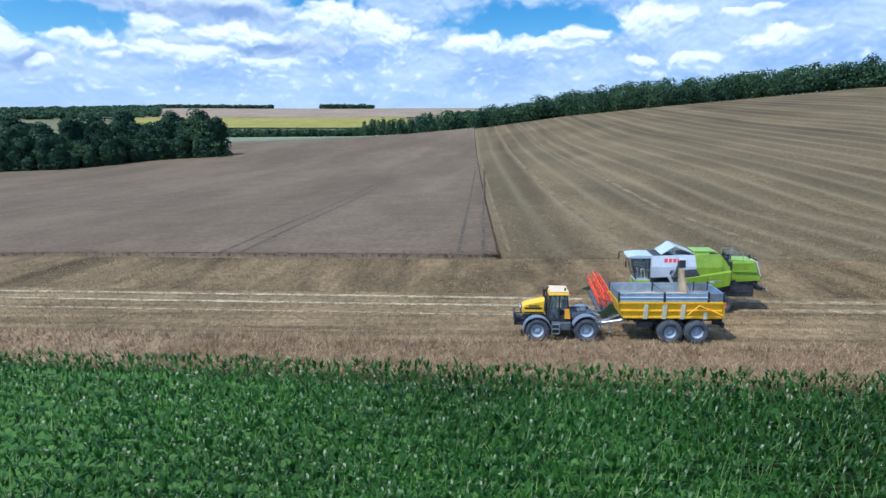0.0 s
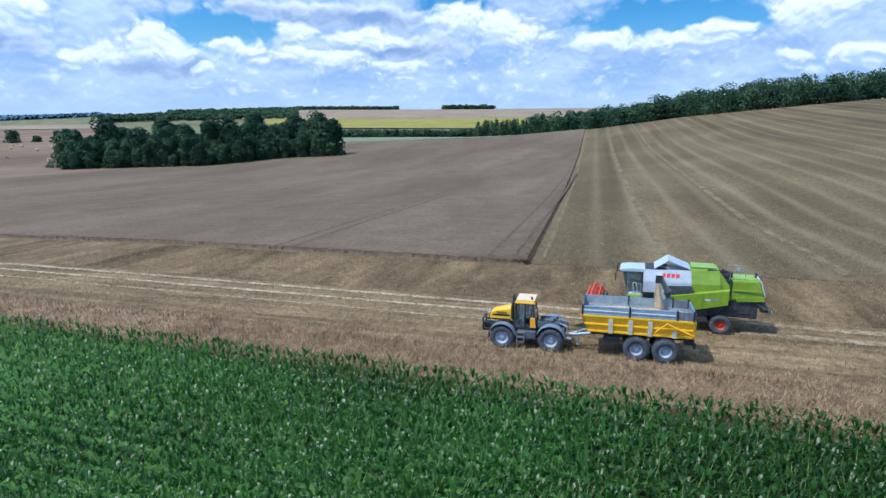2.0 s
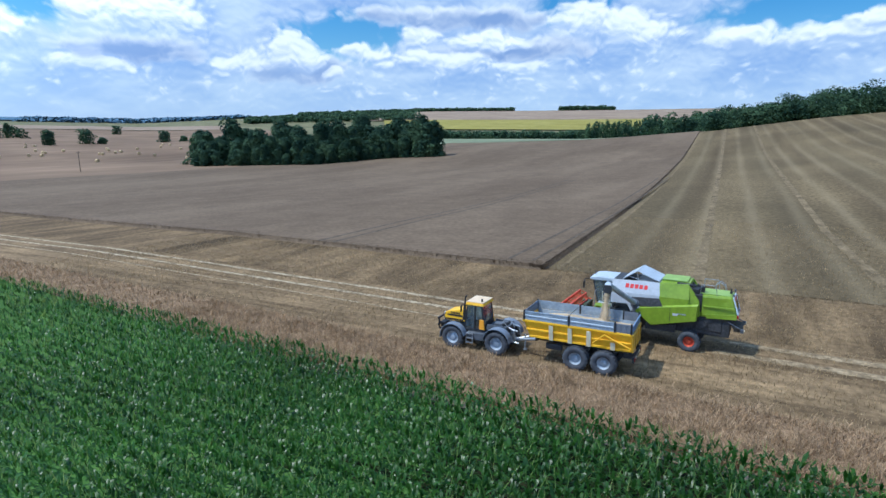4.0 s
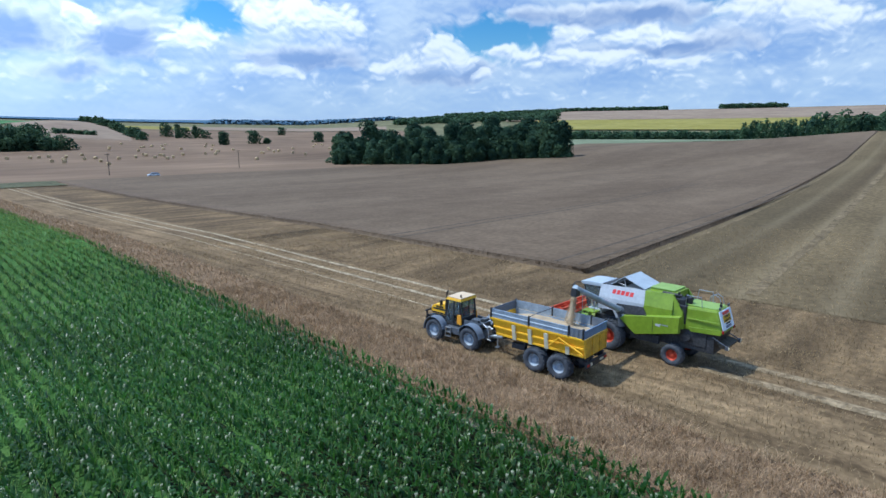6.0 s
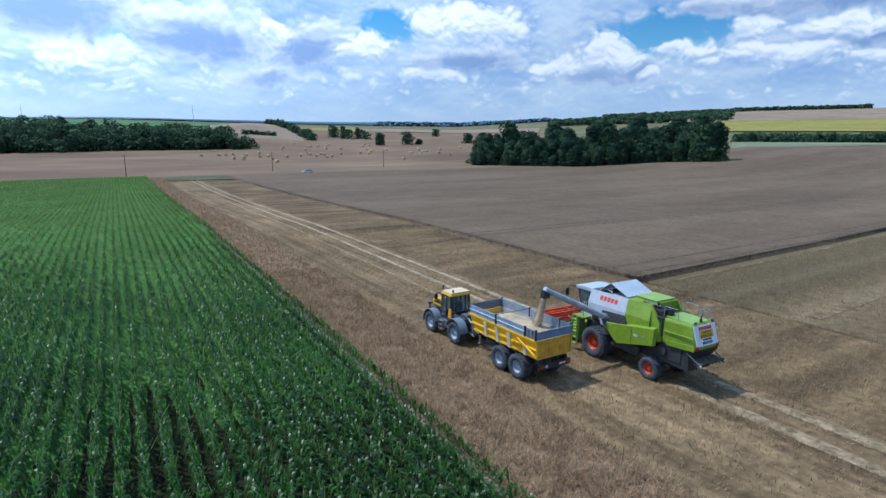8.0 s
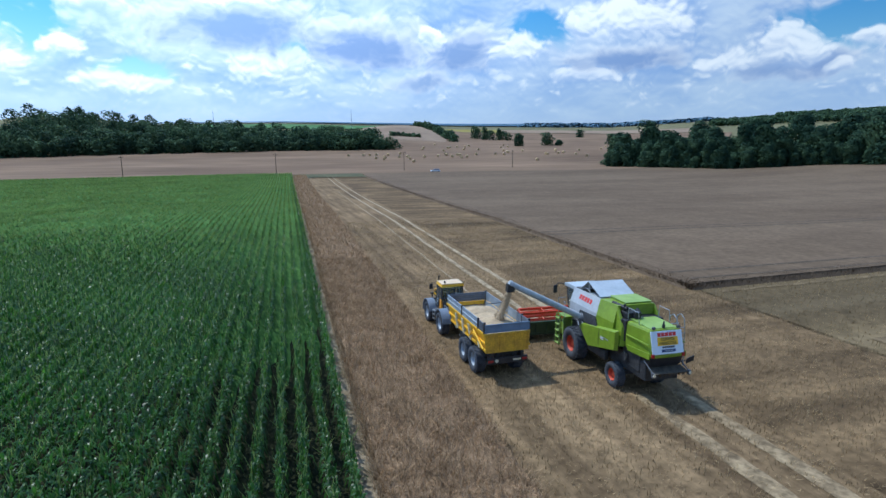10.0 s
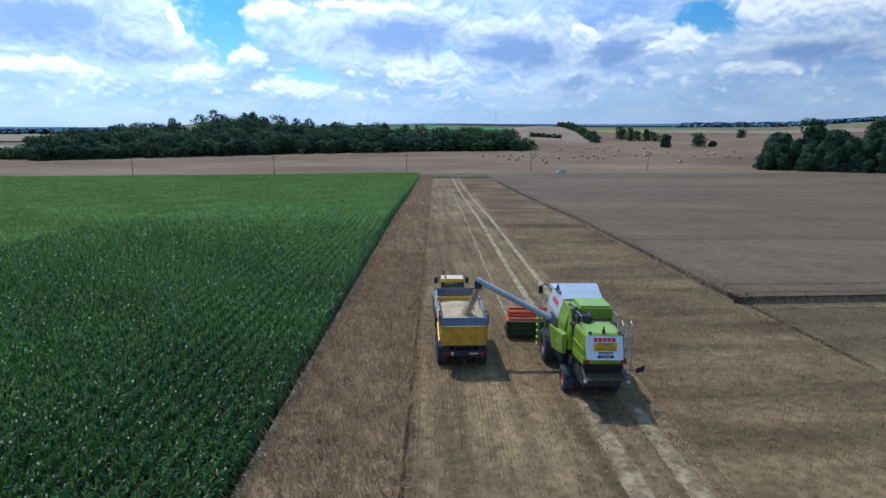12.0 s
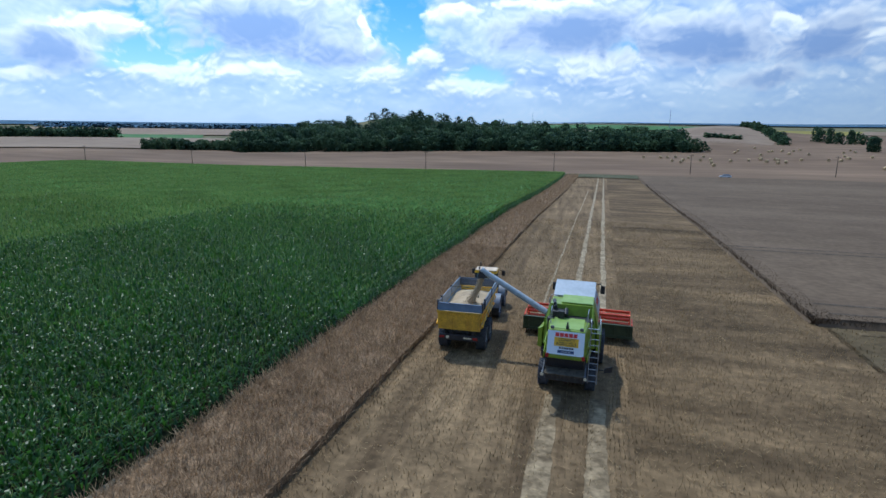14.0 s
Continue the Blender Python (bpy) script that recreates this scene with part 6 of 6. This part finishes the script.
    lean = math.atan2(0.30, 0.98)
    for f, word, wd in ((0.63, "CONVOI", 0.66), (0.46, "AGRICOLE", 0.86)):
        q = rear(0.01, 0.01, f, f, 0.072)[0]
        m = Matrix.Translation(q) @ Matrix.Rotation(math.pi / 2 - lean, 4, "X")
        flat_text("lettering", word, 0.19, M_BLACK, t, m, wd, "black capital lettering on the warning board")
    bk = bmesh.new()
    hexa(bk, [(-0.80, -6.55, 1.80), (0.80, -6.55, 1.80), (0.84, -5.2, 1.6), (-0.84, -5.2, 1.6)], [(-0.80, -6.74, 2.38), (0.80, -6.74, 2.38), (0.84, -5.2, 2.3), (-0.84, -5.2, 2.3)], 0.03)
    part("straw_outlet", bk, M_BLACK, t)
    cp = bmesh.new()
    sheet(cp, [(-0.84, -7.05, 1.63), (0.86, -7.05, 1.63), (0.84, -6.50, 1.74), (-0.82, -6.50, 1.74)], 0.05)
    for i in range(7):
        x = -0.72 + 0.24 * i
        box(cp, x - 0.012, x + 0.012, -6.98, -6.6, 1.46, 1.64)
    part("spreader_plate", cp, M_DUSTY, t, "dusty straw spreader plate")
    for s in (-1, 1):
        ar = bmesh.new()
        rod(ar, (s * 0.88, -6.3, 2.0), (s * 0.88, -7.0, 1.66), 0.03)
        box(ar, s * 0.84, s * 0.94, -7.12, -6.95, 1.48, 1.70, 0.02)
        part("spreader_arm", ar, M_DARKGREY, t)
        tl = bmesh.new()
        rod(tl, (s * 0.90, -7.12, 1.60), (s * 0.90, -7.15, 1.60), 0.07, seg=16)
        part("tail_light", tl, M_CREAM, t)
    # cab
    cab = bmesh.new()
    box(cab, -0.86, 0.86, 0.18, 1.06, 1.86, 2.16, 0.04)
    part("cab_base", cab, M_WHITE, t)
    for s in (-1, 1):
        for y0, y1, wd in ((1.10, 1.42, 0.035), (0.24, 0.24, 0.05)):
            pl = bmesh.new()
            x = s * 0.80
            hexa(pl, [(x - wd, y0 - wd, 2.14), (x + wd, y0 - wd, 2.14), (x + wd, y0 + wd, 2.14), (x - wd, y0 + wd, 2.14)], [(x - wd, y1 - wd, 3.6), (x + wd, y1 - wd, 3.6), (x + wd, y1 + wd, 3.6), (x - wd, y1 + wd, 3.6)])
            part("cab_pillar", pl, M_BLACK, t)
    for quad, nm in (
        ([(-0.77, 1.12, 2.15), (0.77, 1.12, 2.15), (0.77, 1.42, 3.58), (-0.77, 1.42, 3.58)], "windscreen"),
        ([(-0.82, 0.28, 2.15), (-0.82, 1.08, 2.15), (-0.82, 1.38, 3.58), (-0.82, 0.28, 3.58)], "side_glass"),
        ([(0.82, 1.08, 2.15), (0.82, 0.28, 2.15), (0.82, 0.28, 3.58), (0.82, 1.38, 3.58)], "side_glass"),
    ):
        pn = part(nm, sheet(bmesh.new(), quad, 0.012), M_GLASS, t)
        pn.visible_shadow = False
    inside = bmesh.new()
    box(inside, -0.28, 0.28, 0.35, 0.8, 2.45, 2.6, 0.04)
    box(inside, -0.27, 0.27, 0.28, 0.42, 2.55, 3.2, 0.05)
    rod(inside, (0, 1.0, 2.2), (0, 0.9, 2.75), 0.05)
    box(inside, 0.35, 0.6, 0.4, 1.0, 2.3, 2.75, 0.04)
    part("seat", inside, M_BLACK, t)
    rf = bmesh.new()
    prism(rf, [(-0.40, 3.56), (1.48, 3.52), (1.64, 3.60), (1.56, 3.71), (1.15, 3.77), (-0.40, 3.79)], -0.90, 0.90, bevel=0.04)
    part("cab_roof", rf, M_PALE, t, "pale grey overhanging cab roof")
    for i in range(4):
        wl = bmesh.new()
        x = -0.6 + 0.4 * i
        box(wl, x - 0.09, x + 0.09, 1.60, 1.65, 3.56, 3.66, 0.01)
        part("work_light", wl, M_LENS, t)
    for s in (-1, 1):
        mr = bmesh.new()
        pipe(mr, [(s * 0.85, 1.6, 3.6), (s * 1.15, 1.85, 3.62), (s * 1.32, 1.85, 3.45)], 0.025)
        box(mr, s * 1.20, s * 1.44, 1.82, 1.89, 3.05, 3.5, 0.03)
        part("mirror", mr, M_BLACK, t)
        hr = bmesh.new()
        pipe(hr, [(s * 0.88, 0.5, 2.2), (s * 0.95, 0.55, 2.55), (s * 0.95, 0.62, 2.85), (s * 0.95, 0.8, 2.85), (s * 0.95, 0.75, 2.3)], 0.018)
        part("handrail", hr, M_CREAM, t)
    # access ladder and platform beside the cab
    pf = bmesh.new()
    box(pf, -1.45, -0.86, 0.25, 1.15, 2.0, 2.08, 0.02)
    part("platform", pf, M_LIME, t)
    ld = bmesh.new()
    for y in (0.62, 1.02):
        box(ld, -1.62, -1.52, y - 0.03, y + 0.03, 0.35, 2.1, 0.01)
    for i in range(5):
        box(ld, -1.68, -1.46, 0.62, 1.02, 0.42 + 0.36 * i, 0.47 + 0.36 * i, 0.01)
    part("front_ladder", ld, M_LIMEPALE, t, "yellow-green access ladder")
    part("handrail", pipe(bmesh.new(), [(-1.45, 1.12, 2.05), (-1.45, 1.12, 2.95), (-1.0, 1.12, 2.95)], 0.02), M_GALV, t)
    part("handrail", pipe(bmesh.new(), [(-1.45, 0.3, 2.05), (-1.45, 0.3, 2.9), (-1.45, 0.55, 2.9)], 0.02), M_GALV, t)
    # rear ladder on the far side, with hoops
    rld = bmesh.new()
    for x in (0.98, 1.36):
        pipe(rld, [(x, -6.05, 1.0), (x, -5.95, 3.35), (x, -5.86, 3.66), (x, -5.62, 3.80), (x, -5.40, 3.66), (x, -5.36, 3.3)], 0.022)
    for i in range(9):
        rod(rld, (0.98, -6.04 + 0.011 * i, 1.1 + 0.27 * i), (1.36, -6.04 + 0.011 * i, 1.1 + 0.27 * i), 0.02, seg=8)
    rod(rld, (0.85, -5.5, 3.3), (1.36, -5.5, 3.3), 0.03, seg=8)
    rod(rld, (0.85, -5.6, 2.3), (0.98, -6.0, 2.3), 0.03, seg=8)
    part("rear_ladder", rld, M_GALV, t, "grey steel ladder with tall hoops")
    # front feeder house
    fh = bmesh.new()
    hexa(fh, [(-0.62, 0.2, 0.75), (0.62, 0.2, 0.75), (0.62, 2.66, 0.30), (-0.62, 2.66, 0.30)], [(-0.60, 0.2, 1.75), (0.60, 0.2, 1.75), (0.60, 2.66, 1.0), (-0.60, 2.66, 1.0)], 0.03)
    part("feeder_house", fh, M_LIME, t)
    for s in (-1, 1):
        dsh = bmesh.new()
        box(dsh, s * 0.7, s * 1.2, 0.9, 1.05, 0.5, 1.9, 0.02)
        rod(dsh, (s * 0.9, 1.0, 1.2), (s * 0.8, 2.3, 0.7), 0.05)
        part("lift_frame", dsh, M_LIMEPALE, t)
    # unloading auger
    au = bmesh.new()
    root, tip = Vector((-1.22, -1.28, 2.48)), Vector((-5.02, -0.62, 4.36))
    rod(au, root, tip, 0.165, 0.155, 24)
    d = (tip - root).normalized()
    rod(au, root + d * 1.9, root + d * 1.96, 0.185, seg=24)
    rod(au, root + d * 0.05, root + d * 0.13, 0.20, seg=24)
    part("unloading_auger", au, M_PIPE, t, "long grey unloading auger tube swung out")
    el = bmesh.new()
    bmesh.ops.create_uvsphere(el, u_segments=18, v_segments=12, radius=0.30, matrix=Matrix.Translation(root - d * 0.02))
    rod(el, root, root + Vector((0.1, -0.1, -0.9)), 0.22, 0.26, 18)
    part("auger_elbow", el, M_DARKGREY, t)
    sp = bmesh.new()
    e = tip + d * 0.12
    rod(sp, tip - d * 0.02, e, 0.18, 0.17, 20)
    part("auger_cap", sp, M_PALE, t, "pale end cap")
    sp = bmesh.new()
    low = e + Vector((0.02, 0.0, -0.46))
    hexa(sp, [(low.x - 0.16, low.y - 0.18, low.z), (low.x + 0.22, low.y - 0.18, low.z), (low.x + 0.22, low.y + 0.18, low.z), (low.x - 0.16, low.y + 0.18, low.z)], [(e.x - 0.10, e.y - 0.17, e.z), (e.x + 0.32, e.y - 0.17, e.z - 0.16), (e.x + 0.32, e.y + 0.17, e.z - 0.16), (e.x - 0.10, e.y + 0.17, e.z)], 0.03)
    part("rubber_spout", sp, M_BLACK, t, "black rubber spout")
    # warning arm behind, on the far side
    wa = bmesh.new()
    rod(wa, (0.95, -5.6, 1.5), (1.75, -5.9, 1.62), 0.025)
    hexa(wa, [(1.62, -5.92, 1.48), (1.98, -5.96, 1.60), (1.98, -5.92, 1.60), (1.62, -5.88, 1.48)], [(1.66, -5.92, 1.72), (2.0, -5.96, 1.86), (2.0, -5.92, 1.86), (1.66, -5.88, 1.72)])
    part("marker_arm", wa, M_BLACK, t)
    for s in (-1, 1):
        add_wheel(t, s * 1.27, -0.66, 0.90, 0.66, 0.44, M_RIMRED, s, 24, "orange-red steel wheel")
        add_wheel(t, s * 1.08, -4.38, 0.61, 0.46, 0.31, M_RIMRED, s, 20, "orange-red steel wheel")
    return t


def build_header():
    """The cutting header in front of the combine, with its reel."""
    t = new("cutting_header")
    t.matrix_basis = FIELD @ Matrix.Translation((5.74, 0, 0)) @ Matrix.Rotation(radians(-3.3), 4, "Z")
    tagged(t, "wide cutting header with a red reel, raised off the stubble", "header")
    X0, X1 = -2.95, 2.95
    tr = bmesh.new()
    box(tr, X0, X1, 2.40, 2.48, 0.36, 1.02, 0.015)
    box(tr, X0, X1, 2.36, 2.56, 0.96, 1.10, 0.03)
    box(tr, X0, X1, 2.36, 2.50, 0.32, 0.46, 0.02)
    for i in range(9):
        x = X0 + 0.2 + i * (X1 - X0 - 0.4) / 8
        box(tr, x - 0.04, x + 0.04, 2.33, 2.41, 0.42, 0.98, 0.01)
    part("back_wall", tr, M_HEADER, t, "dark green header back wall")
    fl = bmesh.new()
    hexa(fl, [(X0, 2.48, 0.32), (X1, 2.48, 0.32), (X1, 3.45, 0.24), (X0, 3.45, 0.24)], [(X0, 2.48, 0.38), (X1, 2.48, 0.38), (X1, 3.45, 0.28), (X0, 3.45, 0.28)])
    part("floor", fl, M_DARKGREY, t)
    au = bmesh.new()
    rod(au, (X0 + 0.08, 2.82, 0.68), (X1 - 0.08, 2.82, 0.68), 0.20, seg=20)
    for i in range(60):
        a = i * 0.8
        x = X0 + 0.2 + i * (X1 - X0 - 0.4) / 60
        box(au, -0.006, 0.006, -0.09, 0.09, 0.19, 0.30, m=Matrix.Translation((x, 2.82, 0.68)) @ Matrix.Rotation(a, 4, "X"))
    part("intake_auger", au, M_GALV, t)
    for x, s in ((X0, -1), (X1, 1)):
        ed = bmesh.new()
        prism(ed, [(2.36, 0.30), (2.36, 1.08), (2.9, 1.0), (3.3, 0.6), (4.1, 0.30), (3.3, 0.22)], x, x + s * 0.09, bevel=0.015)
        part("crop_divider", ed, M_HEADER, t)
        rm = bmesh.new()
        rod(rm, (x + s * 0.02, 2.45, 1.10), (x + s * 0.02, 3.12, 1.28), 0.05)
        part("reel_arm", rm, M_RED, t)
    kn = bmesh.new()
    n = 40
    for i in range(n):
        x = X0 + (i + 0.5) * (X1 - X0) / n
        hexa(kn, [(x - 0.03, 3.45, 0.24), (x + 0.03, 3.45, 0.24), (x + 0.006, 3.60, 0.25), (x - 0.006, 3.60, 0.25)], [(x - 0.03, 3.45, 0.27), (x + 0.03, 3.45, 0.27), (x + 0.006, 3.60, 0.26), (x - 0.006, 3.60, 0.26)])
    part("cutter_bar", kn, M_DARKGREY, t)
    c, R = Vector((0, 3.12, 1.22)), 0.46
    ax = bmesh.new()
    rod(ax, (X0 + 0.06, c.y, c.z), (X1 - 0.06, c.y, c.z), 0.09)
    part("reel_tube", ax, M_RED, t)
    for i in range(5):
        sp = bmesh.new()
        x = X0 + 0.10 + i * (X1 - X0 - 0.20) / 4
        for k in range(6):
            a, b = math.pi * k / 3 + 0.3, math.pi * (k + 1) / 3 + 0.3
            rod(sp, (x, c.y, c.z), (x, c.y + R * math.cos(a), c.z + R * math.sin(a)), 0.03, seg=6)
            rod(sp, (x, c.y + R * math.cos(a), c.z + R * math.sin(a)), (x, c.y + R * math.cos(b), c.z + R * math.sin(b)), 0.022, seg=6)
        part("reel_spider", sp, M_RED, t)
    for k in range(6):
        a = math.pi * k / 3 + 0.3
        p = Vector((0, c.y + R * math.cos(a), c.z + R * math.sin(a)))
        bt = bmesh.new()
        rod(bt, (X0 + 0.08, p.y, p.z), (X1 - 0.08, p.y, p.z), 0.05, seg=8)
        box(bt, X0 + 0.08, X1 - 0.08, p.y - 0.02, p.y + 0.02, p.z - 0.11, p.z)
        for i in range(44):
            x = X0 + 0.15 + i * (X1 - X0 - 0.3) / 43
            rod(bt, (x, p.y, p.z - 0.05), (x, p.y - 0.06, p.z - 0.25), 0.014, 0.006, 5)
        part("reel_bat", bt, M_RED, t, "red tined reel bat")
    return t


build_trailer()
build_grain()
build_tractor()
build_combine()
build_header()
build_poles()
build_masts()
build_car()
